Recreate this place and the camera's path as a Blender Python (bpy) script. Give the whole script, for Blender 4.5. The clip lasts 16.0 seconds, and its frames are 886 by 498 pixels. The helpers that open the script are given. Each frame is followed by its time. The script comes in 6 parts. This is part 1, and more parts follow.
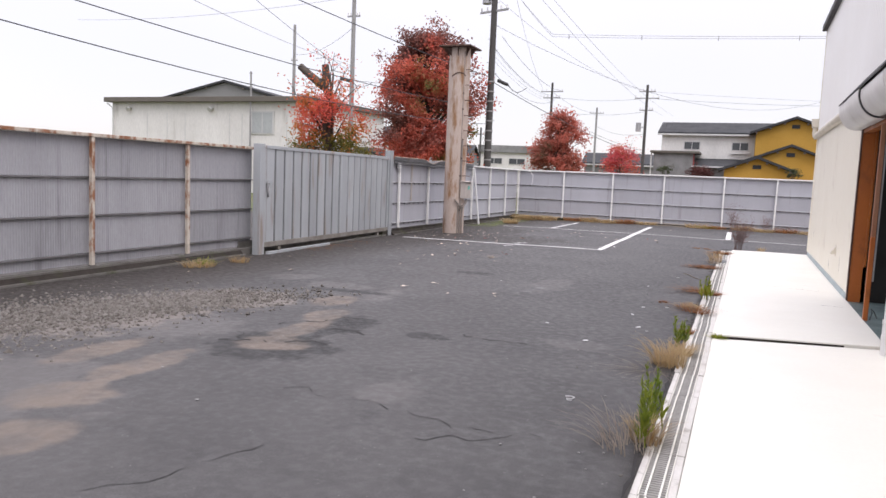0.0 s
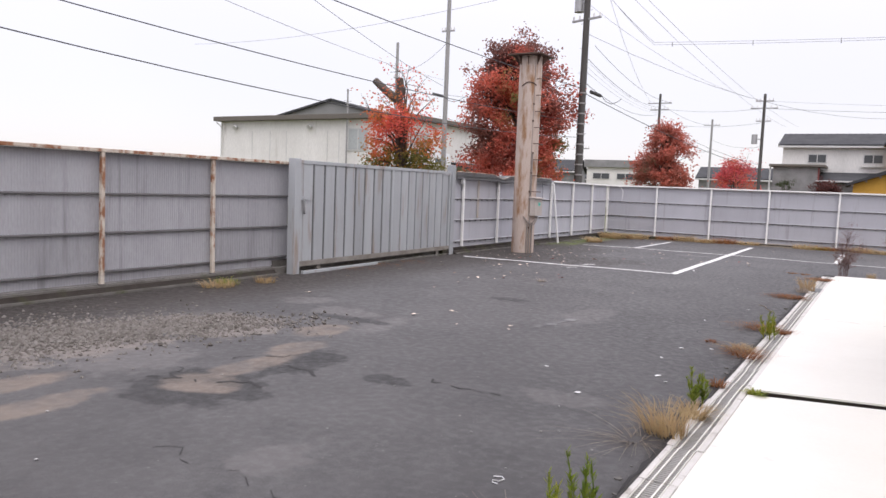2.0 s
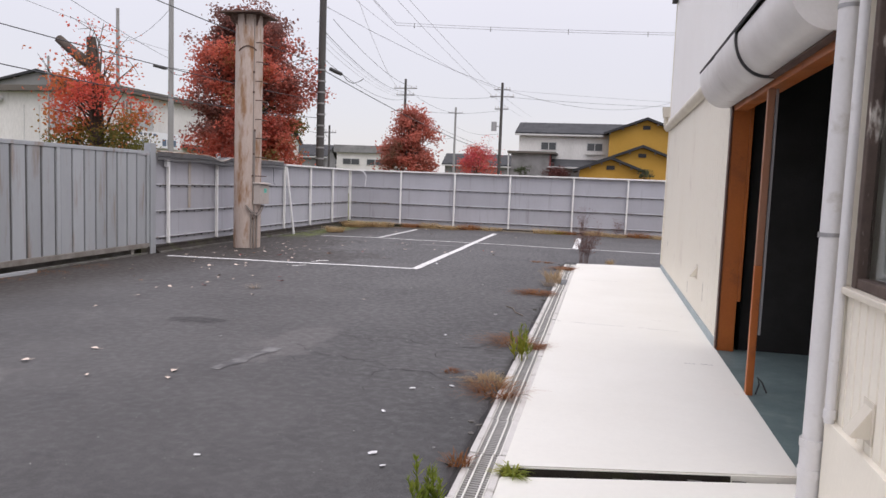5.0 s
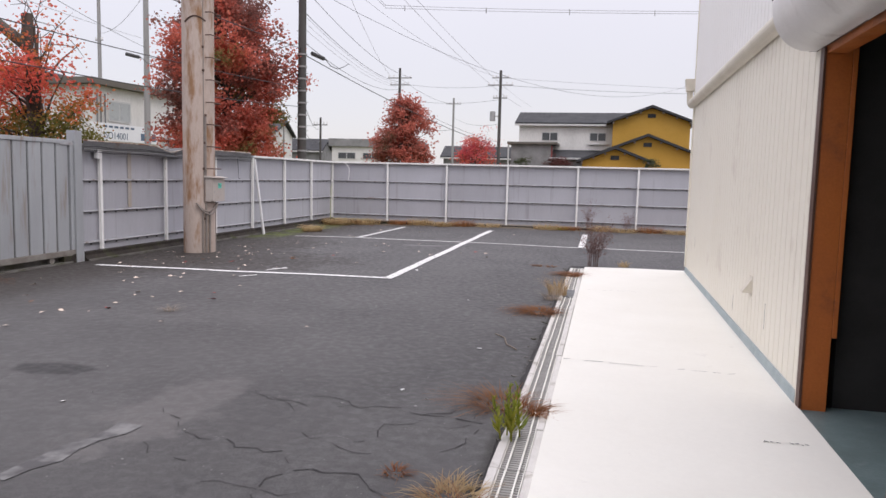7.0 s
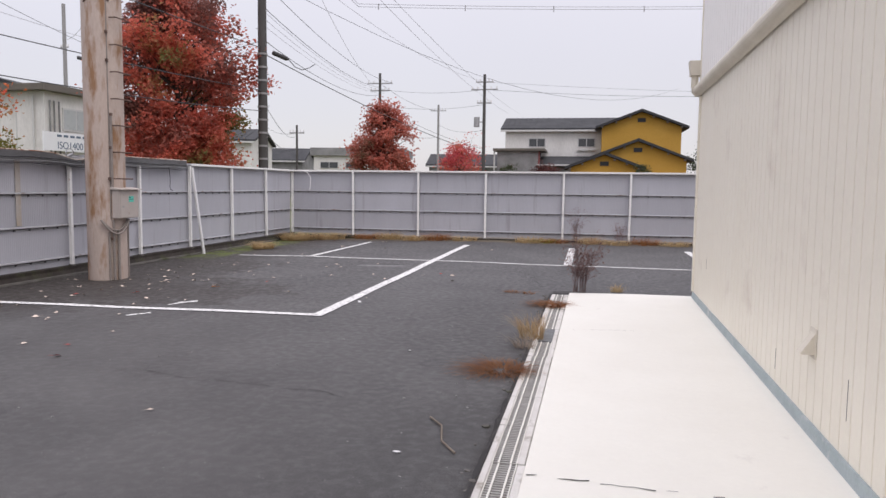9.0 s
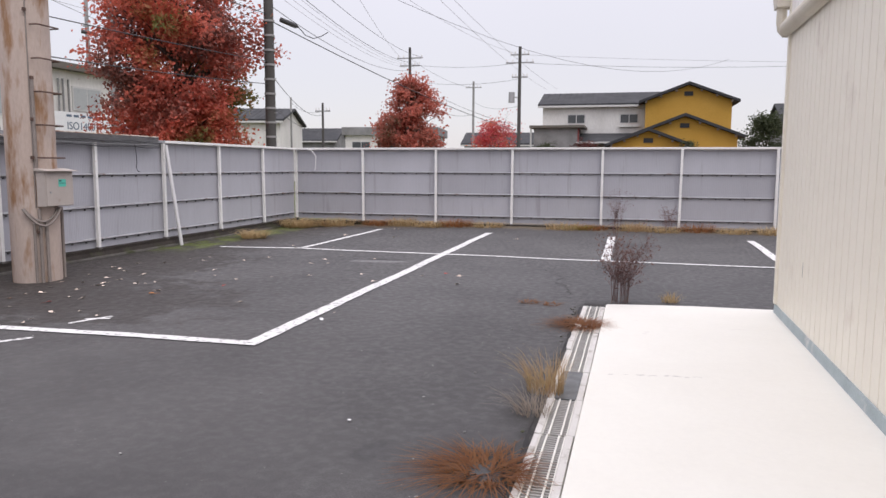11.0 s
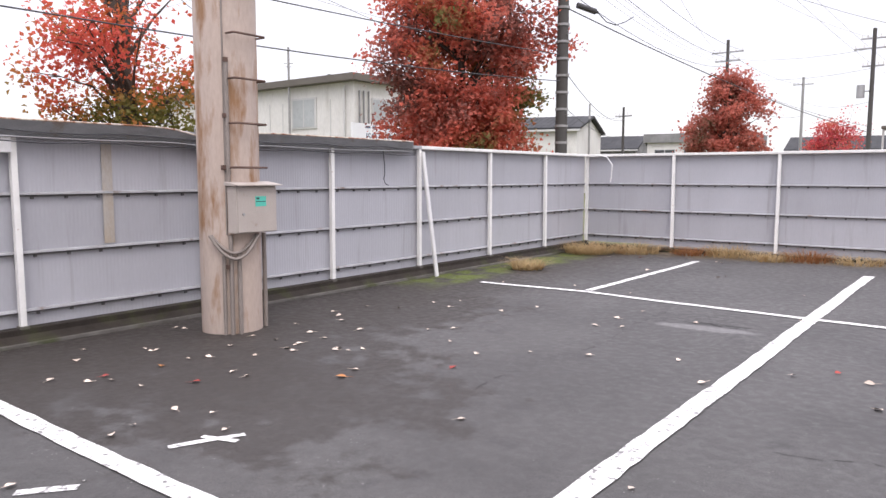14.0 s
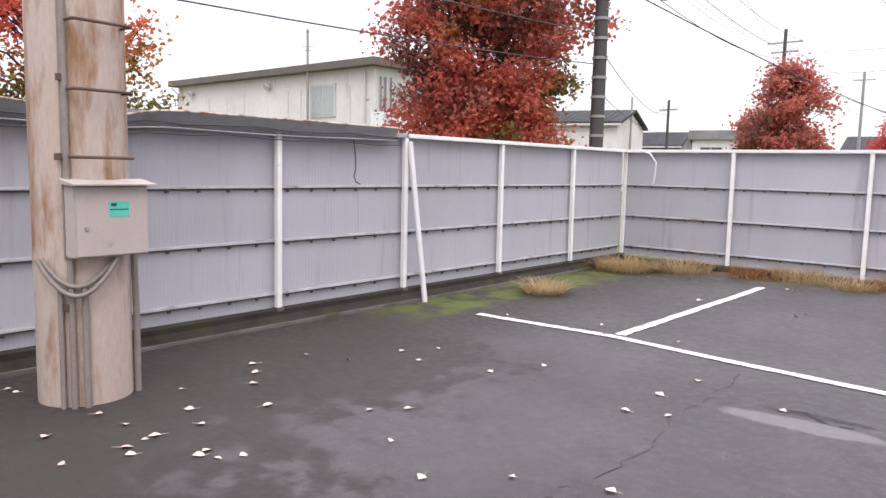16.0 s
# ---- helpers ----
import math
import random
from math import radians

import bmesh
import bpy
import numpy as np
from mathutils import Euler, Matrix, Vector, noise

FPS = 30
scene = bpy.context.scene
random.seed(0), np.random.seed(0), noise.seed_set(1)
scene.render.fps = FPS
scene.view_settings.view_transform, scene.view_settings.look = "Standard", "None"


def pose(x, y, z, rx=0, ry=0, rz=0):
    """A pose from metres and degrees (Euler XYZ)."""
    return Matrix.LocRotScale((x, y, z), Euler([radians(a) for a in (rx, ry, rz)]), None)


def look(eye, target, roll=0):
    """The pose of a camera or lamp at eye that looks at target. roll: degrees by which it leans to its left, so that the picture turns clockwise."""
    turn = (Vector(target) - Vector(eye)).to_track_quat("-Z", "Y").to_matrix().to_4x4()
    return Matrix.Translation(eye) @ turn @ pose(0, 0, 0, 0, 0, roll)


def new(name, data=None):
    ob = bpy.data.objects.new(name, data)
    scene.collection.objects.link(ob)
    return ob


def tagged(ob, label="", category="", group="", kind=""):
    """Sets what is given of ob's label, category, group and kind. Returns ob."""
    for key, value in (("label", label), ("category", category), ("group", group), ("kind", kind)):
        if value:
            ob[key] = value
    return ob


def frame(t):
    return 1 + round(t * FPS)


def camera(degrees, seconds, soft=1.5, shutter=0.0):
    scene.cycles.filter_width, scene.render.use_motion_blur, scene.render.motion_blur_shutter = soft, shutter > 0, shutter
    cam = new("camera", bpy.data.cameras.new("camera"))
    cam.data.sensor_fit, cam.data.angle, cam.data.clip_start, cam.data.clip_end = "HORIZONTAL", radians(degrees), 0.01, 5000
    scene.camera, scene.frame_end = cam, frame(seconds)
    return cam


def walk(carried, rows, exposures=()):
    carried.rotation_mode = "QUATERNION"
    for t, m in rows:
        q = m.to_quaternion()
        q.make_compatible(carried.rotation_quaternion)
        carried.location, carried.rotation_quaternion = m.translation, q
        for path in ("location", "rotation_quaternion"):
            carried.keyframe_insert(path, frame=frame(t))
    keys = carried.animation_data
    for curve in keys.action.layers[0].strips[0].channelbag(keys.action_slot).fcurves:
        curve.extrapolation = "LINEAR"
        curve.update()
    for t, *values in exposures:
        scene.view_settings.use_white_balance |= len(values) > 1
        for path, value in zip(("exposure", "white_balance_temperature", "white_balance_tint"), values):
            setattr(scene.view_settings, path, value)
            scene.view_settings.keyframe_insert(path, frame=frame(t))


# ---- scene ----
cam = camera(62.6, 16.0)
PATH = [
    (0, (-0.028, 0.142, 1.423), (-0.768, 1.99, 1.223), 2.4),
    (0.5, (0.224, 0.472, 1.47), (-0.528, 2.316, 1.283), 3.5),
    (1, (0.432, 0.787, 1.471), (-0.477, 2.561, 1.305), 2.9),
    (1.5, (0.557, 1.163, 1.451), (-0.44, 2.887, 1.269), 2.4),
    (2, (0.602, 1.563, 1.471), (-0.419, 3.275, 1.301), 2.3),
    (2.5, (0.615, 1.937, 1.466), (-0.411, 3.646, 1.303), 1.8),
    (3, (0.591, 2.208, 1.457), (-0.278, 4.002, 1.296), 2.0),
    (3.5, (0.453, 2.499, 1.483), (-0.091, 4.415, 1.311), 1.8),
    (4, (0.405, 2.936, 1.454), (-0.09, 4.866, 1.285), 1.7),
    (4.5, (0.332, 3.373, 1.434), (-0.107, 5.316, 1.257), 2.3),
    (5, (0.241, 3.889, 1.449), (-0.165, 5.839, 1.268), 2.2),
    (5.2, (0.199, 4.077, 1.403), (-0.197, 6.029, 1.226), 2.0),
    (7.5, (0.103, 6.693, 1.403), (-0.315, 8.638, 1.203), 1.2),
    (8, (0.164, 7.263, 1.405), (-0.25, 9.211, 1.223), 0.9),
    (8.5, (0.144, 7.747, 1.387), (-0.261, 9.698, 1.212), 0.9),
    (9, (0.151, 8.311, 1.396), (-0.239, 10.265, 1.223), 0.7),
    (9.2, (0.16, 8.532, 1.384), (-0.223, 10.487, 1.211), 0.5),
    (11.3, (0.112, 10.984, 1.37), (-0.423, 12.896, 1.129), 0.5),
    (11.5, (0.051, 11.2, 1.371), (-0.519, 13.101, 1.124), 0.7),
    (12, (-0.142, 11.774, 1.362), (-0.879, 13.621, 1.15), 0.8),
    (12.5, (-0.419, 12.301, 1.356), (-1.254, 14.109, 1.176), 1.3),
    (13, (-0.669, 12.832, 1.321), (-1.579, 14.604, 1.141), 0.9),
    (13.5, (-0.99, 13.349, 1.346), (-2.066, 15.025, 1.16), 0.1),
    (14, (-1.282, 13.893, 1.38), (-2.492, 15.473, 1.177), 0.1),
    (14.5, (-1.571, 14.441, 1.382), (-2.974, 15.854, 1.197), -0.1),
    (15, (-1.818, 15.023, 1.373), (-3.306, 16.349, 1.2), 0.6),
    (15.5, (-2.033, 15.559, 1.372), (-3.438, 16.967, 1.169), 1.0),
    (16, (-2.304, 16.057, 1.429), (-3.591, 17.572, 1.206), 1.3),
]
EXPOSURES = [(0, 0.15), (2.5, 0.1), (3.5, -0.03), (5, -0.15), (7.5, -0.1), (9, -0.2), (11, -0.12), (12.5, 0.25), (14, 0.37), (16, 0.42)]
walk(cam, [(t, look(eye, target, roll)) for t, eye, target, roll in PATH], EXPOSURES)

# ---- light ----
world = bpy.data.worlds.new("overcast_sky")
scene.world = world
world.use_nodes = True
wn, wl = world.node_tree.nodes, world.node_tree.links
wn.clear()
sky = wn.new("ShaderNodeTexSky")
sky.sky_type, sky.sun_disc = "NISHITA", False
sky.sun_elevation, sky.sun_rotation = radians(51), radians(133)
sky_dim = wn.new("ShaderNodeMix")
sky_dim.data_type, sky_dim.blend_type = "RGBA", "MIX"
sky_dim.inputs[0].default_value = 0.035
sky_dim.inputs[6].default_value = (0.857, 0.806, 0.858, 1)
cloud_co = wn.new("ShaderNodeTexCoord")
cloud = wn.new("ShaderNodeTexNoise")
cloud.inputs["Scale"].default_value, cloud.inputs["Detail"].default_value = 1.6, 3
cloud_ramp = wn.new("ShaderNodeMapRange")
cloud_ramp.inputs[3].default_value, cloud_ramp.inputs[4].default_value = 0.91, 1.05
# an overcast sky is brighter overhead than at the horizon
height = wn.new("ShaderNodeSeparateXYZ")
square = wn.new("ShaderNodeMath")
square.operation, square.inputs[1].default_value, square.use_clamp = "POWER", 2.0, True
rise = wn.new("ShaderNodeMath")
rise.operation, rise.inputs[1].default_value, rise.inputs[2].default_value = "MULTIPLY_ADD", 2.4, 0.90
lift = wn.new("ShaderNodeMath")
lift.operation = "MULTIPLY"
sky_bg = wn.new("ShaderNodeBackground")
sky_out = wn.new("ShaderNodeOutputWorld")
wl.new(sky.outputs[0], sky_dim.inputs[7])
wl.new(cloud_co.outputs["Generated"], cloud.inputs["Vector"])
wl.new(cloud.outputs["Fac"], cloud_ramp.inputs[0])
wl.new(sky_dim.outputs[2], sky_bg.inputs["Color"])
wl.new(cloud_co.outputs["Generated"], height.inputs[0])
wl.new(height.outputs["Z"], square.inputs[0])
wl.new(square.outputs[0], rise.inputs[0])
wl.new(rise.outputs[0], lift.inputs[0])
wl.new(cloud_ramp.outputs[0], lift.inputs[1])
wl.new(lift.outputs[0], sky_bg.inputs["Strength"])
wl.new(sky_bg.outputs[0], sky_out.inputs["Surface"])
sun = new("sun", bpy.data.lights.new("sun", "SUN"))
sun.data.energy, sun.data.angle, sun.data.color = 0.8, radians(25), (1.0, 0.97, 0.93)
sun.matrix_world = look((24, -12, 40), (0, 10, 0))


# ---- materials ----
def mat(name, base, dark=None, rough=0.6, metal=0.0, scale=3.0, fine=60.0, amount=0.5, bump=0.2, stretch=(1, 1, 1),
        spots=None, spot_scale=2.0, spot_at=0.6, spot_soft=0.08, spot_stretch=(1, 1, 1), random_tone=0.0, spec=0.4, grain_depth=0.08):
    """A procedural surface: a base colour that drifts to a darker one, fine grain with relief, and stains of a third colour."""
    m = bpy.data.materials.new(name)
    m.use_nodes = True
    n, l = m.node_tree.nodes, m.node_tree.links
    bsdf = n["Principled BSDF"]
    geo = n.new("ShaderNodeNewGeometry")

    def noise_at(sc, detail, st=(1, 1, 1)):
        mapping = n.new("ShaderNodeMapping")
        mapping.inputs["Scale"].default_value = st
        tex = n.new("ShaderNodeTexNoise")
        tex.inputs["Scale"].default_value, tex.inputs["Detail"].default_value = sc, detail
        tex.inputs["Roughness"].default_value = 0.62
        l.new(geo.outputs["Position"], mapping.inputs["Vector"])
        l.new(mapping.outputs[0], tex.inputs["Vector"])
        return tex.outputs["Fac"]

    def span(fac, lo, hi, a=0.0, b=1.0):
        r = n.new("ShaderNodeMapRange")
        for i, v in zip((1, 2, 3, 4), (lo, hi, a, b)):
            r.inputs[i].default_value = v
        l.new(fac, r.inputs[0])
        return r.outputs[0]

    def blend(fac, a, b, mode="MIX"):
        x = n.new("ShaderNodeMix")
        x.data_type, x.blend_type = "RGBA", mode
        for value, socket in ((fac, x.inputs[0]), (a, x.inputs[6]), (b, x.inputs[7])):
            if isinstance(value, (int, float)):
                socket.default_value = value
            elif isinstance(value, tuple):
                socket.default_value = (*value, 1)
            else:
                l.new(value, socket)
        return x.outputs[2]

    dark = dark or tuple(c * 0.7 for c in base)
    big, small = noise_at(scale, 5, stretch), noise_at(fine, 3, stretch)
    colour = blend(span(big, 0.3, 0.7, 0, amount), base, dark)
    grain = span(small, 0.3, 0.7, 1 - grain_depth, 1 + grain_depth * 0.8)
    colour = blend(1.0, colour, grain, "MULTIPLY")
    if spots:
        mask = span(noise_at(spot_scale, 6, spot_stretch), spot_at - spot_soft, spot_at + spot_soft)
        colour = blend(mask, colour, spots)
    if random_tone:
        info = n.new("ShaderNodeObjectInfo")
        tone = span(info.outputs["Random"], 0, 1, 1 - random_tone, 1 + random_tone)
        colour = blend(1.0, colour, tone, "MULTIPLY")
    l.new(colour, bsdf.inputs["Base Color"])
    l.new(span(big, 0.25, 0.75, max(0.02, rough - 0.12), min(1, rough + 0.12)), bsdf.inputs["Roughness"])
    bsdf.inputs["Metallic"].default_value = metal
    bsdf.inputs["Specular IOR Level"].default_value = spec
    if bump:
        b = n.new("ShaderNodeBump")
        b.inputs["Strength"].default_value, b.inputs["Distance"].default_value = bump, 0.01
        l.new(small, b.inputs["Height"])
        l.new(b.outputs[0], bsdf.inputs["Normal"])
    return m


def asphalt_material():
    """Worn asphalt with grain, tar-dark and dusty patches, and drifts of brown sand in the hollows."""
    m = bpy.data.materials.new("worn_asphalt")
    m.use_nodes = True
    n, l = m.node_tree.nodes, m.node_tree.links
    bsdf = n["Principled BSDF"]
    geo = n.new("ShaderNodeNewGeometry")

    def tex(sc, detail, rough=0.6):
        t = n.new("ShaderNodeTexNoise")
        t.inputs["Scale"].default_value, t.inputs["Detail"].default_value, t.inputs["Roughness"].default_value = sc, detail, rough
        l.new(geo.outputs["Position"], t.inputs["Vector"])
        return t.outputs["Fac"]

    def span(fac, lo, hi, a=0.0, b=1.0):
        r = n.new("ShaderNodeMapRange")
        r.interpolation_type = "SMOOTHSTEP"
        for i, v in zip((1, 2, 3, 4), (lo, hi, a, b)):
            r.inputs[i].default_value = v
        l.new(fac, r.inputs[0])
        return r.outputs[0]

    def calc(op, a, b):
        x = n.new("ShaderNodeMath")
        x.operation = op
        for i, v in enumerate((a, b)):
            if isinstance(v, (int, float)):
                x.inputs[i].default_value = v
            else:
                l.new(v, x.inputs[i])
        return x.outputs[0]

    def blend(fac, a, b, mode="MIX"):
        x = n.new("ShaderNodeMix")
        x.data_type, x.blend_type = "RGBA", mode
        for value, socket in ((fac, x.inputs[0]), (a, x.inputs[6]), (b, x.inputs[7])):
            if isinstance(value, (int, float)):
                socket.default_value = value
            elif isinstance(value, tuple):
                socket.default_value = (*value, 1)
            else:
                l.new(value, socket)
        return x.outputs[2]

    blot = tex(3.2, 8, 0.62)

    def patch(cx, cy, rx, ry, wobble=0.9, rim_width=0.3):
        """A soft blot round a place on the ground, with a ragged rim."""
        mapping = n.new("ShaderNodeMapping")
        mapping.inputs["Location"].default_value = (-cx / rx, -cy / ry, 0)
        mapping.inputs["Scale"].default_value = (1 / rx, 1 / ry, 0)
        l.new(geo.outputs["Position"], mapping.inputs["Vector"])
        length = n.new("ShaderNodeVectorMath")
        length.operation = "LENGTH"
        l.new(mapping.outputs[0], length.inputs[0])
        ragged = calc("ADD", length.outputs["Value"], calc("MULTIPLY", calc("SUBTRACT", blot, 0.5), wobble * 3.0))
        return span(ragged, 1.0 - rim_width, 1.05, 1.0, 0.0)

    grain, middle, broad = tex(150, 3, 0.7), tex(14, 5), tex(0.7, 5)
    colour = blend(span(broad, 0.35, 0.65), (0.0555, 0.0530, 0.0525), (0.073, 0.0700, 0.0688))
    colour = blend(span(middle, 0.5, 0.72, 0, 0.35), colour, (0.09, 0.086, 0.085))
    colour = blend(span(tex(2.2, 6), 0.6, 0.68, 0, 0.5), colour, (0.04, 0.038, 0.039))
    colour = blend(1.0, colour, span(grain, 0.25, 0.75, 0.62, 1.4), "MULTIPLY")
    colour = blend(1.0, colour, span(tex(5.5, 7, 0.68), 0.32, 0.68, 0.93, 1.08), "MULTIPLY")
    chips = n.new("ShaderNodeTexVoronoi")
    chips.inputs["Scale"].default_value = 26
    l.new(geo.outputs["Position"], chips.inputs["Vector"])
    colour = blend(calc("MULTIPLY", span(chips.outputs["Distance"], 0.05, 0.13, 1, 0), span(tex(5, 2), 0.55, 0.62)), colour, (0.32, 0.31, 0.3))
    dust = span(tex(3.1, 6), 0.35, 0.6, 0.4, 0.88)
    for place in ((-6.3, 17.2, 1.7, 2.0), (-5.1, 16.9, 1.5, 1.2), (-6.2, 19.8, 1.0, 1.2)):
        colour = blend(calc("MULTIPLY", patch(*place), 0.8), colour, (0.036, 0.031, 0.028))
    for place in ((-4.4, 3.3, 1.0, 0.7), (-4.6, 5.3, 0.55, 0.6), (-2.05, 4.4, 0.22, 0.3), (-3.85, 7.8, 0.2, 0.65), (-5.6, 8.6, 0.4, 0.3), (-2.3, 9.9, 0.3, 0.8), (-1.2, 6.4, 0.4, 0.2), (-4.7, 8.2, 0.5, 0.3)):
        colour = blend(calc("MULTIPLY", patch(*place), 0.5), colour, (0.125, 0.117, 0.113))
    for place in ((-5.7, 5.4, 0.95, 1.3), (-5.2, 6.7, 0.8, 0.75), (-6.3, 4.3, 0.8, 0.9)):
        colour = blend(calc("MULTIPLY", patch(*place, 0.6), 0.8), colour, (0.165, 0.143, 0.126))
    for place in ((-3.48, 5.03, 0.56, 0.46, 0.45, 0.12), (-3.42, 6.05, 0.33, 0.46, 0.45, 0.12), (-3.3, 6.28, 0.2, 0.2, 0.5, 0.12), (-2.5, 6.0, 0.25, 0.13, 0.6, 0.15), (-3.62, 10.45, 0.32, 0.16, 0.5, 0.2), (-3.32, 20.74, 0.33, 0.05, 0.3, 0.2), (-4.35, 7.9, 0.6, 0.12, 0.5, 0.2)):
        colour = blend(calc("MULTIPLY", patch(*place), 0.8), colour, (0.021, 0.020, 0.020))
    for place in ((-3.52, 5.12, 0.36, 0.27, 0.35), (-3.62, 5.75, 0.2, 0.5, 0.35), (-3.78, 6.4, 0.2, 0.42, 0.35), (-4.15, 7.2, 0.28, 0.4, 0.4), (-3.9, 4.1, 0.2, 0.6, 0.45), (-3.8, 3.35, 0.34, 0.34, 0.4), (-3.4, 2.75, 0.3, 0.3, 0.4), (-4.5, 4.3, 0.22, 0.5, 0.4)):
        colour = blend(calc("MULTIPLY", patch(*place), dust), colour, (0.150, 0.122, 0.100))
    # pale streak paints the sheen of wet asphalt into the colour
    colour = blend(calc("MULTIPLY", patch(-3.35, 20.52, 0.55, 0.12, 0.4), 0.7), colour, (0.17, 0.165, 0.165))
    split = n.new("ShaderNodeSeparateXYZ")
    l.new(geo.outputs["Position"], split.inputs[0])
    rim = span(calc("ADD", split.outputs["X"], calc("MULTIPLY", tex(2.5, 5), 0.9)), -6.5, -4.9, 1, 0)
    colour = blend(calc("MULTIPLY", rim, 0.85), colour, (0.036, 0.030, 0.0255))
    back = span(calc("SUBTRACT", split.outputs["Y"], calc("MULTIPLY", tex(2.5, 5), 1.2)), 25.6, 26.1)
    colour = blend(calc("MULTIPLY", back, 0.75), colour, (0.15, 0.115, 0.07))
    edge = span(calc("ADD", split.outputs["X"], calc("MULTIPLY", tex(2.5, 5), 0.9)), -6.8, -6.35, 1, 0)
    moss = calc("MULTIPLY", edge, span(calc("ADD", split.outputs["Y"], tex(1.5, 4)), 21.2, 22.4))
    colour = blend(calc("MULTIPLY", moss, span(tex(3.5, 5), 0.38, 0.52)), colour, (0.085, 0.105, 0.02))
    l.new(colour, bsdf.inputs["Base Color"])
    l.new(span(middle, 0.3, 0.7, 0.5, 0.78), bsdf.inputs["Roughness"])
    bsdf.inputs["Specular IOR Level"].default_value = 0.35
    b = n.new("ShaderNodeBump")
    b.inputs["Strength"].default_value, b.inputs["Distance"].default_value = 0.38, 0.005
    l.new(calc("ADD", grain, calc("MULTIPLY", middle, 0.3)), b.inputs["Height"])
    l.new(b.outputs[0], bsdf.inputs["Normal"])
    return m


def leaf_material(name, tones, patch_scale=0.6, seed=0.0, own=0.34, drift=None):
    """Leaves whose colours drift through the crown and differ from leaf to leaf."""
    m = bpy.data.materials.new(name)
    m.use_nodes = True
    n, l = m.node_tree.nodes, m.node_tree.links
    bsdf = n["Principled BSDF"]
    geo = n.new("ShaderNodeNewGeometry")
    move = n.new("ShaderNodeMapping")
    move.inputs["Location"].default_value = (seed, seed * 2, seed * 3)
    tex = n.new("ShaderNodeTexNoise")
    tex.inputs["Scale"].default_value, tex.inputs["Detail"].default_value = patch_scale, 2
    l.new(geo.outputs["Position"], move.inputs[0])
    l.new(move.outputs[0], tex.inputs["Vector"])
    mix = n.new("ShaderNodeMath")
    mix.operation = "MULTIPLY_ADD"
    l.new(geo.outputs["Random Per Island"], mix.inputs[0])
    mix.inputs[1].default_value = own
    shift = n.new("ShaderNodeMapRange")
    for i, v in zip((1, 2, 3, 4), (0.32, 0.68, -0.05, 1.0 - own)):
        shift.inputs[i].default_value = v
    l.new(tex.outputs["Fac"], shift.inputs[0])
    l.new(shift.outputs[0], mix.inputs[2])
    if drift:
        side = n.new("ShaderNodeVectorMath")
        side.operation = "DOT_PRODUCT"
        side.inputs[1].default_value = drift[0]
        l.new(geo.outputs["Position"], side.inputs[0])
        still_green = n.new("ShaderNodeMapRange")
        for i, v in zip((1, 2, 3, 4), (drift[1], drift[2], 0.0, drift[3])):
            still_green.inputs[i].default_value = v
        l.new(side.outputs["Value"], still_green.inputs[0])
        add = n.new("ShaderNodeMath")
        l.new(shift.outputs[0], add.inputs[0])
        l.new(still_green.outputs[0], add.inputs[1])
        l.new(add.outputs[0], mix.inputs[2])
    ramp = n.new("ShaderNodeValToRGB")
    while len(ramp.color_ramp.elements) < len(tones):
        ramp.color_ramp.elements.new(0.5)
    for i, tone in enumerate(tones):
        ramp.color_ramp.elements[i].position = i / (len(tones) - 1)
        ramp.color_ramp.elements[i].color = (*tone, 1)
    l.new(mix.outputs[0], ramp.inputs[0])
    l.new(ramp.outputs[0], bsdf.inputs["Base Color"])
    bsdf.inputs["Roughness"].default_value = 0.55
    bsdf.inputs["Specular IOR Level"].default_value = 0.3
    thin = n.new("ShaderNodeBsdfTranslucent")
    l.new(ramp.outputs[0], thin.inputs["Color"])
    both = n.new("ShaderNodeMixShader")
    both.inputs[0].default_value = 0.5
    l.new(bsdf.outputs[0], both.inputs[1])
    l.new(thin.outputs[0], both.inputs[2])
    l.new(both.outputs[0], n["Material Output"].inputs["Surface"])
    return m


def glass_material():
    m = bpy.data.materials.new("window_glass")
    m.use_nodes = True
    bsdf = m.node_tree.nodes["Principled BSDF"]
    bsdf.inputs["Base Color"].default_value = (0.86, 0.92, 0.9, 1)
    bsdf.inputs["Roughness"].default_value = 0.03
    bsdf.inputs["Transmission Weight"].default_value = 1.0
    bsdf.inputs["IOR"].default_value = 1.5
    return m


ASPHALT = asphalt_material()
LINE = mat("worn_line_paint", (0.71, 0.70, 0.68), (0.52, 0.51, 0.50), 0.7, scale=4, amount=0.6, spots=(0.16, 0.155, 0.155), spot_scale=22, spot_at=0.585, spot_soft=0.05)
FADED = mat("faded_line_paint", (0.22, 0.215, 0.21), (0.10, 0.098, 0.098), 0.75, scale=6, amount=0.9, spots=(0.066, 0.063, 0.064), spot_scale=5, spot_at=0.5, spot_soft=0.08)
CRACK = mat("crack_shadow", (0.035, 0.033, 0.033), rough=0.9, bump=0)
SLAB = mat("painted_concrete_slab", (0.785, 0.77, 0.70), (0.72, 0.70, 0.63), 0.62, scale=0.9, fine=30, amount=0.5, bump=0.02, grain_depth=0.015, spots=(0.60, 0.57, 0.53), spot_scale=2.6, spot_at=0.72, spot_soft=0.06)
CONCRETE = mat("pale_concrete", (0.68, 0.66, 0.62), (0.55, 0.52, 0.48), 0.8, scale=5, fine=120, amount=0.6, bump=0.4, spots=(0.3, 0.27, 0.22), spot_scale=6, spot_at=0.64)
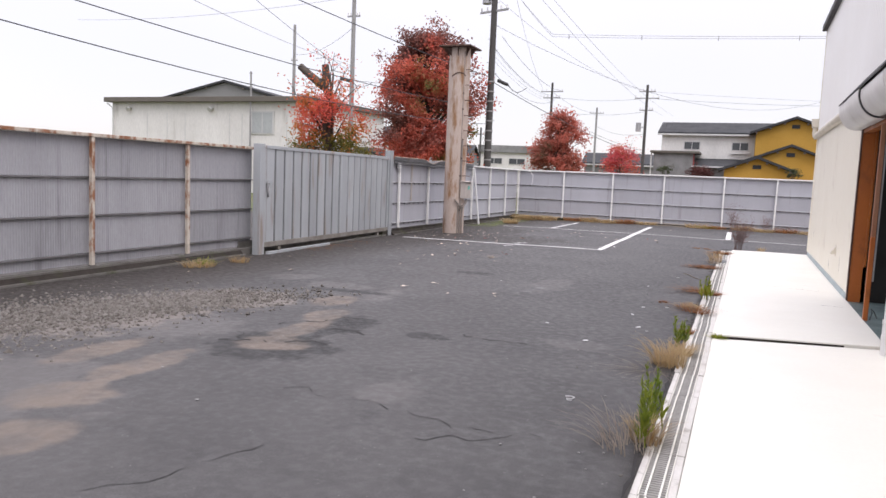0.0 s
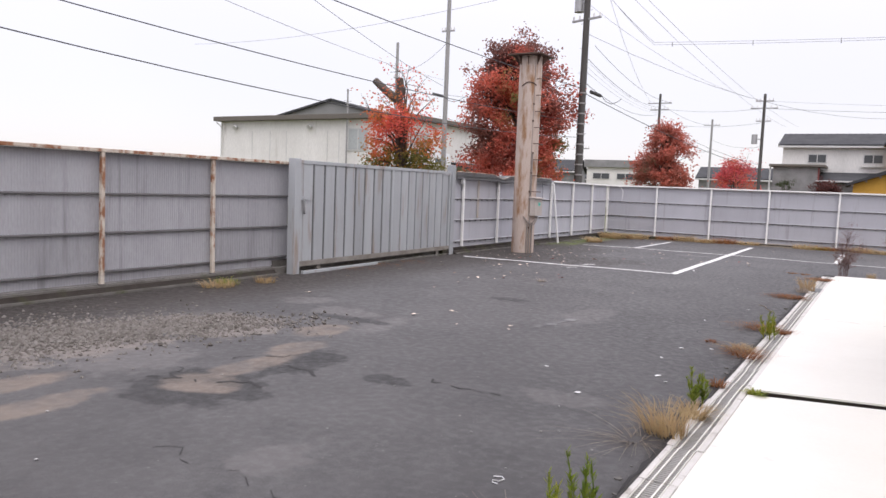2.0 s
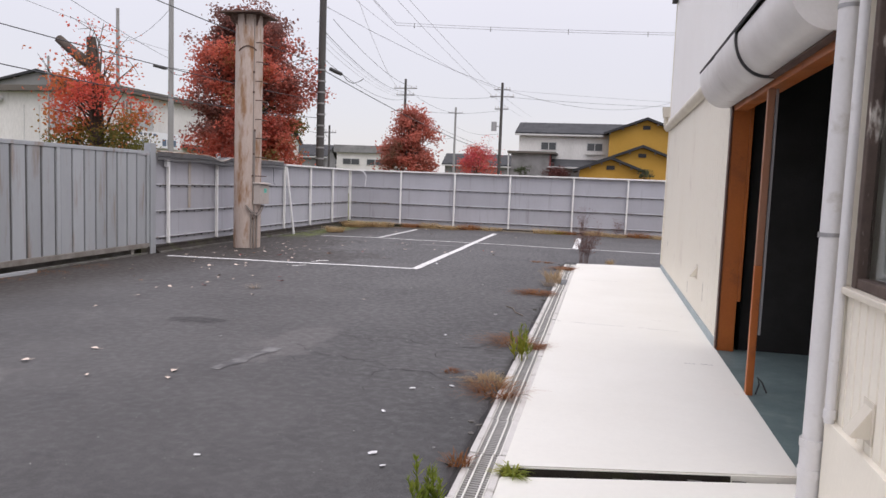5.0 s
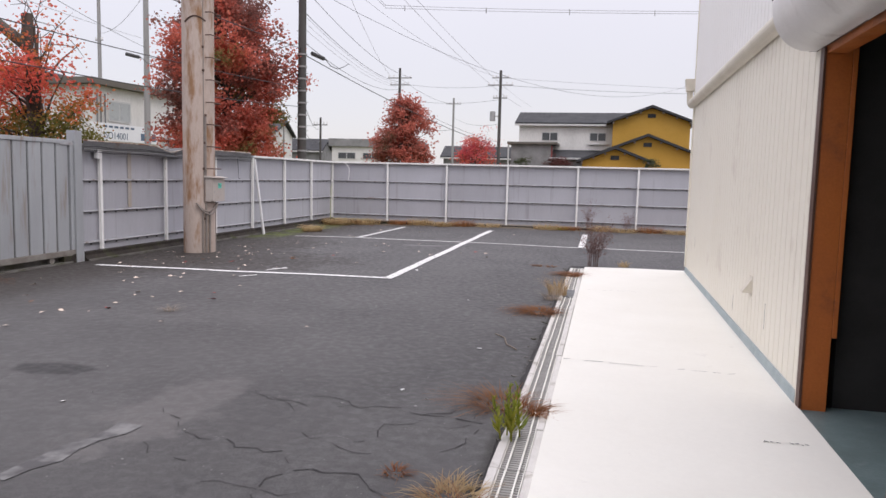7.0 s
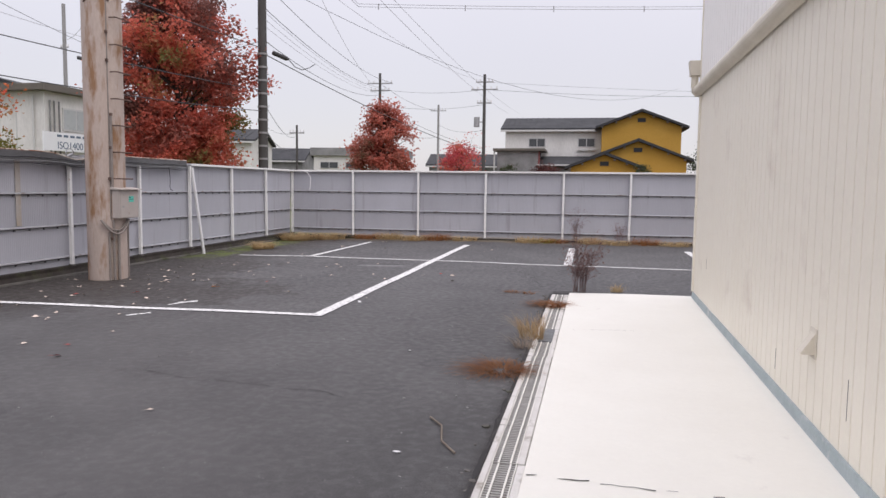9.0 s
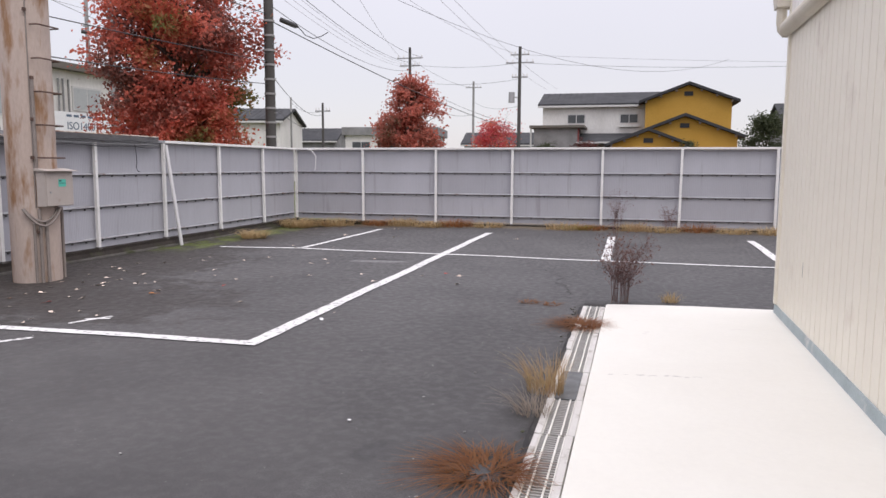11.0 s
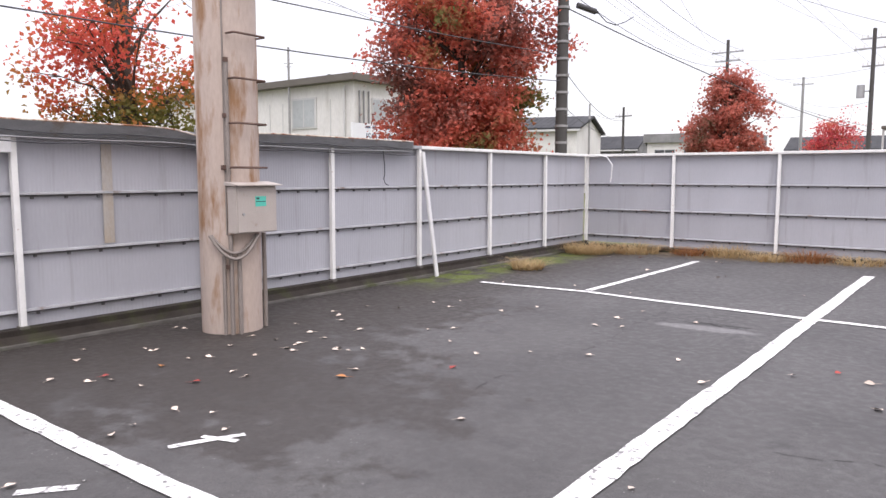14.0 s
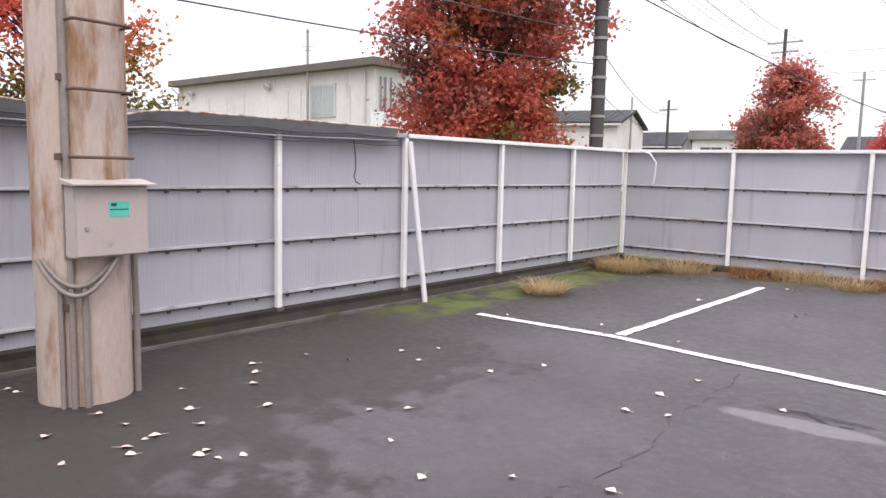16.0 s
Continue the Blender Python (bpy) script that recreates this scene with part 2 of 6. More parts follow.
# soil by the fence; the slab joint borrows it as painted shade
SOIL_AND_SHADE = mat("damp_soil_and_joint_shade", (0.036, 0.028, 0.022), (0.02, 0.016, 0.013), 0.95, scale=4, fine=80, amount=0.9, bump=0.8, spots=(0.040, 0.042, 0.016), spot_scale=2.2, spot_at=0.6)
KERB = mat("damp_kerb_concrete", (0.165, 0.155, 0.142), (0.08, 0.073, 0.065), 0.85, scale=3, fine=90, amount=0.9, bump=0.5, spots=(0.06, 0.065, 0.03), spot_scale=2.2, spot_at=0.6)
GRATE = mat("pale_painted_grating", (0.50, 0.49, 0.46), (0.32, 0.30, 0.28), 0.6, metal=0.0, scale=8, amount=0.6)
GRATE_DULL = mat("dull_grating", (0.17, 0.175, 0.175), (0.10, 0.10, 0.10), 0.6, metal=0.3, scale=8, amount=0.6)
PIT = mat("drain_pit", (0.02, 0.019, 0.017), rough=0.9)
SHEET = mat("grey_corrugated_sheet", (0.412, 0.411, 0.445), (0.342, 0.339, 0.362), 0.62, scale=1.3, fine=50, amount=0.6, bump=0.05, stretch=(1, 1, 0.25), spots=(0.30, 0.292, 0.305), spot_scale=2.2, spot_at=0.67, spot_soft=0.09, spot_stretch=(4, 4, 0.25), random_tone=0.07, grain_depth=0.025)
SHEET_OLD = mat("dirty_corrugated_sheet", (0.36, 0.356, 0.375), (0.27, 0.265, 0.28), 0.62, scale=1.2, fine=50, amount=0.8, bump=0.05, stretch=(1, 1, 0.25), spots=(0.20, 0.195, 0.205), spot_scale=2.2, spot_at=0.64, spot_soft=0.09, spot_stretch=(4, 4, 0.25), random_tone=0.08)
# dark rails of the old fence, and the shadow strip under grey rails
RAIL_DARK = mat("dark_rail_and_lap_shadow", (0.12, 0.118, 0.12), (0.07, 0.062, 0.058), 0.7, scale=5, amount=0.7)
RAIL = mat("grey_rail", (0.40, 0.40, 0.415), (0.22, 0.21, 0.21), 0.55, scale=5, amount=0.7, spots=(0.16, 0.09, 0.05), spot_scale=5, spot_at=0.66)
RAIL_GREY = mat("dull_grey_flashing", (0.27, 0.268, 0.275), (0.17, 0.165, 0.168), 0.6, scale=4, amount=0.7, stretch=(1, 1, 3), spots=(0.16, 0.09, 0.05), spot_scale=4, spot_at=0.66)
WHITE_POST = mat("white_painted_steel", (0.80, 0.79, 0.77), (0.66, 0.64, 0.61), 0.5, scale=4, amount=0.6, spots=(0.33, 0.17, 0.08), spot_scale=7, spot_at=0.70, spot_soft=0.04, grain_depth=0.025)
RUST_POST = mat("rusting_white_steel", (0.60, 0.55, 0.48), (0.42, 0.33, 0.26), 0.65, scale=4, amount=0.8, spots=(0.24, 0.105, 0.05), spot_scale=7, spot_at=0.53, spot_soft=0.06, spot_stretch=(1, 1, 0.5))
GATE = mat("grey_gate_paint", (0.37, 0.383, 0.395), (0.27, 0.278, 0.287), 0.5, scale=1.6, amount=0.6, bump=0.06, stretch=(1, 1, 0.3), spots=(0.25, 0.20, 0.165), spot_scale=6, spot_at=0.63, spot_soft=0.08, spot_stretch=(1, 1, 0.12), grain_depth=0.025, random_tone=0.09)
GATE_DARK = mat("gate_groove_dark", (0.10, 0.10, 0.10), (0.06, 0.05, 0.05), 0.8, amount=0.5)
GATE_RAIL = mat("grimy_gate_rail", (0.25, 0.235, 0.21), (0.13, 0.105, 0.085), 0.7, scale=5, amount=0.8)
PYLON = mat("weathered_pink_beige_paint", (0.47, 0.385, 0.335), (0.40, 0.31, 0.255), 0.6, scale=1.5, fine=40, amount=0.7, bump=0.1, stretch=(1, 1, 0.3), spots=(0.26, 0.14, 0.07), spot_scale=4.5, spot_at=0.565, spot_soft=0.07, spot_stretch=(1.2, 1.2, 0.28))
RUST = mat("brown_rusty_steel", (0.13, 0.075, 0.055), (0.07, 0.045, 0.038), 0.75, scale=5, amount=0.8)
CONDUIT = mat("grey_beige_conduit", (0.26, 0.222, 0.20), (0.17, 0.145, 0.128), 0.55, scale=6, amount=0.6)
BOX = mat("beige_meter_box", (0.45, 0.40, 0.365), (0.36, 0.31, 0.275), 0.5, scale=3, amount=0.6, spots=(0.25, 0.18, 0.13), spot_scale=6, spot_at=0.7, grain_depth=0.025)
TEAL = mat("teal_sticker", (0.10, 0.50, 0.40), (0.09, 0.44, 0.36), 0.4, amount=0.2)
INK = mat("dark_ink", (0.03, 0.05, 0.05), rough=0.5, bump=0)
CREAM = mat("cream_siding", (0.81, 0.765, 0.66), (0.76, 0.71, 0.605), 0.5, scale=0.9, fine=70, amount=0.5, bump=0.03, stretch=(1, 1, 0.4), spots=(0.6, 0.53, 0.45), spot_scale=1.4, spot_at=0.68, spot_soft=0.1, grain_depth=0.025)
CREAM_UP = mat("white_upper_siding", (0.87, 0.855, 0.83), (0.83, 0.81, 0.78), 0.5, scale=0.8, fine=70, amount=0.5, bump=0.03, grain_depth=0.025)
TRIM = mat("cream_trim", (0.68, 0.63, 0.53), (0.57, 0.52, 0.43), 0.5, scale=3, amount=0.5, grain_depth=0.025)
SKIRT = mat("pale_blue_skirting", (0.37, 0.43, 0.44), (0.29, 0.34, 0.35), 0.6, scale=4, amount=0.7, spots=(0.62, 0.61, 0.58), spot_scale=5, spot_at=0.66)
ORANGE = mat("orange_brown_frame", (0.42, 0.125, 0.028), (0.33, 0.09, 0.022), 0.45, scale=2, amount=0.6, spots=(0.2, 0.065, 0.025), spot_scale=4, spot_at=0.68)
BROWN = mat("dark_brown_edge", (0.09, 0.04, 0.025), (0.06, 0.028, 0.02), 0.5, amount=0.5)
POSTWOOD = mat("worn_brown_upright", (0.31, 0.115, 0.05), (0.30, 0.19, 0.135), 0.5, scale=3, amount=0.8, stretch=(1, 1, 0.3))
SHUTTER = mat("white_shutter_cover", (0.74, 0.72, 0.70), (0.60, 0.575, 0.55), 0.4, scale=2.2, amount=0.6, bump=0.04, spots=(0.4, 0.36, 0.33), spot_scale=3, spot_at=0.7, spot_soft=0.1, grain_depth=0.025)
BLACKISH = mat("dark_flashing", (0.06, 0.058, 0.06), (0.04, 0.04, 0.04), 0.6, amount=0.5)
PVC = mat("white_pvc_pipe", (0.70, 0.69, 0.69), (0.60, 0.585, 0.57), 0.4, scale=3, amount=0.5, spots=(0.45, 0.42, 0.38), spot_scale=5, spot_at=0.7, grain_depth=0.025)
TEALFLOOR = mat("teal_grey_floor_paint", (0.15, 0.20, 0.20), (0.10, 0.135, 0.135), 0.45, scale=2, amount=0.8, spots=(0.25, 0.29, 0.28), spot_scale=3, spot_at=0.68)
# near-black base colour paints in the shade of the unlit workshop
INSIDE_SHADE = mat("shade_black_inner_wall", (0.022, 0.021, 0.02), (0.015, 0.014, 0.013), 0.9, amount=0.6)
OLDWOOD = mat("flaking_window_frame", (0.10, 0.07, 0.055), (0.05, 0.035, 0.03), 0.7, scale=5, amount=0.8, spots=(0.5, 0.46, 0.41), spot_scale=14, spot_at=0.61, spot_soft=0.05, spot_stretch=(1, 1, 0.3))
GLASS = glass_material()
ROOF = mat("dark_roof", (0.040, 0.041, 0.044), (0.026, 0.027, 0.03), 0.85, scale=1, fine=20, amount=0.5)
FASCIA = mat("brown_grey_fascia", (0.135, 0.12, 0.10), (0.10, 0.09, 0.078), 0.6, scale=1, fine=20, amount=0.5)
GABLE_GREY = mat("grey_gable_sheet", (0.22, 0.22, 0.215), (0.17, 0.17, 0.17), 0.6, scale=0.5, fine=15, amount=0.5)
OFFWHITE = mat("aged_white_wall", (0.70, 0.685, 0.655), (0.56, 0.545, 0.515), 0.75, scale=0.6, fine=15, amount=0.7, stretch=(1, 1, 0.3), spots=(0.42, 0.40, 0.36), spot_scale=0.9, spot_at=0.68, spot_soft=0.1, spot_stretch=(1.5, 1.5, 0.3))
GREYWALL = mat("grey_rendered_wall", (0.27, 0.268, 0.265), (0.16, 0.158, 0.155), 0.85, scale=1.1, fine=15, amount=0.9)
YELLOW = mat("ochre_plaster", (0.47, 0.27, 0.045), (0.40, 0.225, 0.036), 0.8, scale=0.6, fine=15, amount=0.6)
DARKGLASS = mat("far_window_pane", (0.06, 0.065, 0.07), (0.10, 0.105, 0.11), 0.15, scale=0.8, amount=0.6, bump=0)
FARFRAME = mat("pale_window_frame", (0.55, 0.545, 0.53), rough=0.5, amount=0.3)
POLE_DARK = mat("dark_utility_pole", (0.075, 0.070, 0.066), (0.05, 0.046, 0.043), 0.75, scale=2, amount=0.6, stretch=(1, 1, 0.2))
POLE_GREY = mat("grey_concrete_pole", (0.30, 0.295, 0.29), (0.23, 0.225, 0.22), 0.75, scale=2, amount=0.6, stretch=(1, 1, 0.2))
CABLE = mat("black_cable", (0.055, 0.055, 0.06), rough=0.6, amount=0.2, bump=0)
CABLE_FAR = mat("grey_cable", (0.30, 0.30, 0.32), rough=0.6, amount=0.2, bump=0)
METAL = mat("galvanised_fitting", (0.38, 0.38, 0.385), (0.27, 0.265, 0.26), 0.45, metal=0.5, amount=0.5)
SIGNWHITE = mat("white_sign_board", (0.76, 0.77, 0.78), (0.7, 0.7, 0.71), 0.5, amount=0.3)
PALE_PANE = mat("pale_grey_pane", (0.40, 0.42, 0.42), (0.33, 0.345, 0.345), 0.3, amount=0.4)
SIGNBLUE = mat("blue_grey_lettering", (0.10, 0.14, 0.2), rough=0.6, amount=0.1, bump=0)
BARK = mat("grey_brown_bark", (0.10, 0.078, 0.062), (0.055, 0.043, 0.036), 0.9, scale=6, amount=0.8, bump=0.6, stretch=(1, 1, 0.3))
LEAF_A = leaf_material("orange_red_leaves", ((0.17, 0.16, 0.04), (0.44, 0.19, 0.05), (0.62, 0.15, 0.07), (0.66, 0.11, 0.085), (0.68, 0.21, 0.14)), 0.7, 3.1, 0.3, ((0.0, 0.0, -1.0), -2.9, -2.2, -0.5))
LEAF_B = leaf_material("dark_red_leaves", ((0.12, 0.15, 0.055), (0.22, 0.19, 0.065), (0.48, 0.17, 0.095), (0.66, 0.165, 0.115), (0.50, 0.15, 0.11), (0.30, 0.125, 0.10), (0.21, 0.10, 0.085)), 0.42, 2.4, 0.24, ((-0.5, 0.0, 0.6), 8.6, 11.4, 0.5))
LEAF_G = leaf_material("dark_green_leaves", ((0.045, 0.06, 0.03), (0.07, 0.085, 0.04), (0.06, 0.07, 0.04)), 0.6, 1.4)
LEAF_C = leaf_material("deep_red_leaves", ((0.19, 0.14, 0.08), (0.32, 0.13, 0.095), (0.48, 0.145, 0.11), (0.55, 0.17, 0.12), (0.28, 0.125, 0.095)), 0.6, 7.7)
LEAF_S = leaf_material("maroon_shrub_leaves", ((0.07, 0.035, 0.03), (0.12, 0.045, 0.04), (0.16, 0.055, 0.045)), 0.6, 3.3)
LEAF_D = leaf_material("scarlet_leaves", ((0.46, 0.075, 0.085), (0.62, 0.10, 0.115), (0.55, 0.19, 0.10), (0.62, 0.13, 0.14)), 0.5, 5.2)
DRYGRASS = leaf_material("dry_grass", ((0.36, 0.23, 0.10), (0.50, 0.38, 0.21), (0.42, 0.26, 0.14)), 2.0, 1.0)
RUSTGRASS = leaf_material("reddish_dead_grass", ((0.26, 0.10, 0.04), (0.32, 0.15, 0.06), (0.22, 0.085, 0.045)), 2.0, 2.0)
GREENWEED = leaf_material("green_weed", ((0.13, 0.20, 0.03), (0.26, 0.30, 0.04), (0.44, 0.38, 0.06)), 2.0, 4.0)
GREYWEED = leaf_material("grey_dead_stems", ((0.30, 0.25, 0.20), (0.40, 0.34, 0.28), (0.27, 0.21, 0.17)), 2.0, 6.0)
PURPLEWEED = leaf_material("purple_brown_stems", ((0.17, 0.10, 0.09), (0.24, 0.14, 0.125), (0.27, 0.19, 0.15)), 2.0, 8.0)
PALELEAF = mat("pale_fallen_leaf", (0.66, 0.56, 0.48), (0.56, 0.42, 0.33), 0.6, amount=0.6, random_tone=0.2)
REDLEAF = mat("red_fallen_leaf", (0.36, 0.05, 0.04), (0.25, 0.04, 0.03), 0.6, amount=0.6)
ORANGELEAF = mat("orange_fallen_leaf", (0.45, 0.19, 0.06), (0.33, 0.12, 0.04), 0.6, amount=0.6)
PEBBLE = mat("grey_stone_chip", (0.34, 0.33, 0.32), (0.22, 0.215, 0.21), 0.8, amount=0.6)
STONE = leaf_material("grey_gravel", ((0.13, 0.115, 0.10), (0.22, 0.198, 0.175), (0.34, 0.315, 0.29), (0.18, 0.157, 0.136)), 8.0, 9.0, 0.7)


# ---- builders ----
def box(bm, x0, x1, y0, y1, z0, z1, bevel=0.0):
    v = [bm.verts.new(p) for p in ((x0, y0, z0), (x1, y0, z0), (x1, y1, z0), (x0, y1, z0), (x0, y0, z1), (x1, y0, z1), (x1, y1, z1), (x0, y1, z1))]
    f = [bm.faces.new([v[i] for i in q]) for q in ((3, 2, 1, 0), (4, 5, 6, 7), (0, 1, 5, 4), (1, 2, 6, 5), (2, 3, 7, 6), (3, 0, 4, 7))]
    if bevel:
        bmesh.ops.bevel(bm, geom=list({e for q in f for e in q.edges}), offset=bevel, segments=2, affect="EDGES", profile=0.6)
    return bm


def boxed(x0, x1, y0, y1, z0, z1, bevel=0.0):
    return box(bmesh.new(), x0, x1, y0, y1, z0, z1, bevel)


def tube(bm, points, radius, sides=10, end_radius=None, cap=True):
    """A round bar along points; it may taper to end_radius."""
    points = [Vector(p) for p in points]
    end_radius = radius if end_radius is None else end_radius
    rings = []
    for i, p in enumerate(points):
        way = (points[min(i + 1, len(points) - 1)] - points[max(i - 1, 0)]).normalized()
        side = way.cross(Vector((0, 0, 1)) if abs(way.z) < 0.95 else Vector((1, 0, 0))).normalized()
        over = side.cross(way)
        r = radius + (end_radius - radius) * i / max(1, len(points) - 1)
        rings.append([bm.verts.new(p + r * (math.cos(a) * side + math.sin(a) * over)) for a in (2 * math.pi * k / sides for k in range(sides))])
    for a, b in zip(rings, rings[1:]):
        for k in range(sides):
            f = bm.faces.new((a[k], a[(k + 1) % sides], b[(k + 1) % sides], b[k]))
            f.smooth = True
    if cap:
        for end in (rings[0][::-1], rings[-1]):
            for e in bm.faces.new(end).edges:
                e.smooth = False
    return bm


def extrude(bm, outline, axis, a, b):
    """A prism: outline holds (u, v) pairs; axis 'y' puts them on x and z, 'x' on y and z, 'z' on x and y."""
    place = {"y": lambda u, v, w: (u, w, v), "x": lambda u, v, w: (w, u, v), "z": lambda u, v, w: (u, v, w)}[axis]
    lo = [bm.verts.new(place(u, v, a)) for u, v in outline]
    hi = [bm.verts.new(place(u, v, b)) for u, v in outline]
    for i in range(len(outline)):
        j = (i + 1) % len(outline)
        bm.faces.new((lo[i], lo[j], hi[j], hi[i]))
    bm.faces.new(lo[::-1])
    bm.faces.new(hi)
    bmesh.ops.recalc_face_normals(bm, faces=bm.faces[:])
    return bm


def mesh_of(name, bm, material):
    data = bpy.data.meshes.new(name)
    bmesh.ops.recalc_face_normals(bm, faces=bm.faces[:])
    bm.to_mesh(data)
    bm.free()
    data.materials.append(material)
    return data


def part(name, bm, material, parent, label=""):
    ob = new(name, bm if isinstance(bm, bpy.types.Mesh) else mesh_of(name, bm, material))
    ob.parent = parent
    return tagged(ob, label)


def thing(name, bm, material, label, category, at=(0, 0, 0), turn=0.0, group="", kind=""):
    """A top-level thing: one mesh, or an Empty where bm is None."""
    ob = new(name, None if bm is None else (bm if isinstance(bm, bpy.types.Mesh) else mesh_of(name, bm, material)))
    ob.matrix_basis = pose(*at, 0, 0, turn)
    return tagged(ob, label, category, group, kind)


def ground_z(x, y):
    """The yard falls a little towards the fence."""
    return -0.013 * max(0.0, min(-2.65 - x, 5.2))


# ---- ground ----
SKEW = -0.4            # the building and its drain stand this many degrees askew to the yard
LEAN = math.tan(radians(0.4))
WALL_SKEW = -0.69      # the workshop wall runs a little off the slab
WALL_LEAN = math.tan(radians(0.69))
DRAIN, EDGE, WALL = -0.415, -0.21, 1.26   # drain's outer rim, slab's rim and wall face, across the building
SLAB_END, WALL_END = 17.95, 17.97


def make_ground():
    xs = [-400, -150, -60, -25, -12, -9] + [-8 + 0.25 * i for i in range(31)] + [DRAIN - 0.001, DRAIN + 0.001, 1.0, 3, 6, 9.5, 14, 30, 70, 150, 400]
    ys = [-400, -150, -60, -25] + [-14 + 0.5 * i for i in range(28)] + [0.25 * i for i in range(71)] + [SLAB_END - 0.001, SLAB_END + 0.001] + [18.25 + 0.25 * i for i in range(40)] + [29, 33, 40, 60, 100, 200, 400]
    bm = bmesh.new()
    rows = []
    for y in ys:
        row = []
        for x in xs:
            wx = x + LEAN * max(-20, min(30, y))
            inside = DRAIN < x < 9.6 and -14.5 < y < SLAB_END
            z = -0.16 if inside else ground_z(wx, y) + (0.008 * noise.noise((wx * 0.7, y * 0.7, 0)) if -9 < x < DRAIN and -14 < y < 28 else 0)
            row.append(bm.verts.new((wx, y, z)))
        rows.append(row)
    for a, b in zip(rows, rows[1:]):
        for i in range(len(xs) - 1):
            bm.faces.new((a[i], a[i + 1], b[i + 1], b[i])).smooth = True
    return thing("ground", bm, ASPHALT, "worn dark grey asphalt yard with sandy hollows and cracks", "ground", kind="structure")


make_ground()


def strip(points, width, z=0.004, ragged=0.006, seed=1, gaps=0.0):
    """A flat painted or cracked strip along points on the ground, with uneven edges."""
    rnd = random.Random(seed)
    bm = bmesh.new()
    last = None
    for (ax, ay), (bx, by) in zip(points, points[1:]):
        length = math.hypot(bx - ax, by - ay)
        nx, ny = -(by - ay) / length, (bx - ax) / length
        steps = max(1, int(length / 0.12))
        for i in range(steps + 1):
            x, y = ax + (bx - ax) * i / steps, ay + (by - ay) * i / steps
            zz = ground_z(x, y) + z + 0.008 * noise.noise((x * 0.7, y * 0.7, 0))
            a, b = (width / 2 + rnd.uniform(-ragged, ragged) for _ in range(2))
            pair = bm.verts.new((x + nx * a, y + ny * a, zz)), bm.verts.new((x - nx * b, y - ny * b, zz))
            if last and i and rnd.random() > gaps:
                bm.faces.new((last[0], last[1], pair[1], pair[0]))
            last = pair
    return bm


for name, points, width, look_of in (
        ("parking_line", ((-2.66, 15.6), (-2.66, 25.3)), 0.13, "long worn white parking line on asphalt"),
        ("parking_line", ((-2.6, 15.6), (-7.3, 15.72)), 0.12, "worn white parking line running towards the fence"),
        ("parking_line", ((-6.75, 21.86), (-5.23, 21.86), (-2.6, 21.5), (0.63, 21.35), (6.0, 21.2)), 0.10, "white parking line crossing the yard"),
        ("parking_line", ((-5.22, 21.95), (-5.2, 25.9)), 0.10, "white parking line between two bays"),
        ("parking_line", ((-0.2, 21.5), (-0.2, 25.1)), 0.14, "broad white parking line beside the dry bush"),
        ("parking_line", ((2.25, 21.4), (2.3, 25.1)), 0.13, "white parking line behind the building's corner")):
    thing(name, strip(points, width, 0.008, seed=len(points) + int(width * 100)), LINE, look_of, "parking line", group="parking lines")
for points, width in ((((-4.62, 15.92), (-4.46, 16.28)), 0.06), (((-4.62, 16.12), (-4.40, 16.18)), 0.05), (((-4.67, 15.2), (-4.50, 15.40)), 0.07)):
    thing("paint_mark", strip(points, width, 0.005, 0.012, 7), LINE, "short smeared white paint mark on asphalt", "paint mark", group="paint marks")
thing("faded_mark", strip(((-2.47, 8.75), (-2.36, 9.55)), 0.12, 0.004, 0.03, 4), FADED, "faded remains of a white line", "paint mark")


def crack(start, end, width, seed, wander=0.09):
    rnd = random.Random(seed)
    n = max(6, int(math.dist(start, end) / 0.07))
    off, pts = 0.0, []
    for i in range(n + 1):
        off = off * 0.8 + rnd.uniform(-wander, wander)
        ang = math.atan2(end[1] - start[1], end[0] - start[0])
        along = rnd.uniform(-0.02, 0.02)
        pts.append((start[0] + (end[0] - start[0]) * i / n - off * math.sin(ang) + along * math.cos(ang), start[1] + (end[1] - start[1]) * i / n + off * math.cos(ang) + along * math.sin(ang)))
    thing("asphalt_crack", strip(pts, width * 0.5, 0.003, width * 0.24, seed, 0.25), CRACK, "thin dark crack in the asphalt", "crack", group="asphalt cracks", kind="stuff")


for i, (a, b, w) in enumerate((((-3.95, 4.95), (-3.1, 5.35), 0.05), ((-4.1, 5.5), (-3.75, 5.1), 0.03), ((-3.45, 6.0), (-3.0, 5.65), 0.04), ((-3.85, 5.75), (-3.65, 6.2), 0.03),
                               ((-4.9, 7.25), (-4.0, 7.0), 0.02), ((-2.7, 4.1), (-1.2, 4.0), 0.012), ((-2.3, 6.3), (-1.7, 6.0), 0.03), ((-1.7, 3.6), (-0.9, 3.9), 0.012),
                               ((-2.4, 9.9), (-0.5, 9.0), 0.014), ((-1.6, 10.3), (-0.5, 10.1), 0.014), ((-1.2, 9.6), (-0.6, 10.4), 0.012), ((-2.2, 17.7), (-0.6, 18.2), 0.010),
                               ((-0.9, 20.4), (-0.35, 18.3), 0.02), ((-3.92, 17.7), (-3.96, 21.4), 0.009), ((-3.3, 13.1), (-1.4, 12.8), 0.01),
                               ((-2.2, 3.2), (-2.6, 2.2), 0.01), ((-3.55, 20.72), (-3.1, 20.68), 0.03))):
    crack(a, b, w, 20 + i, 0.035 if w < 0.011 else 0.07)


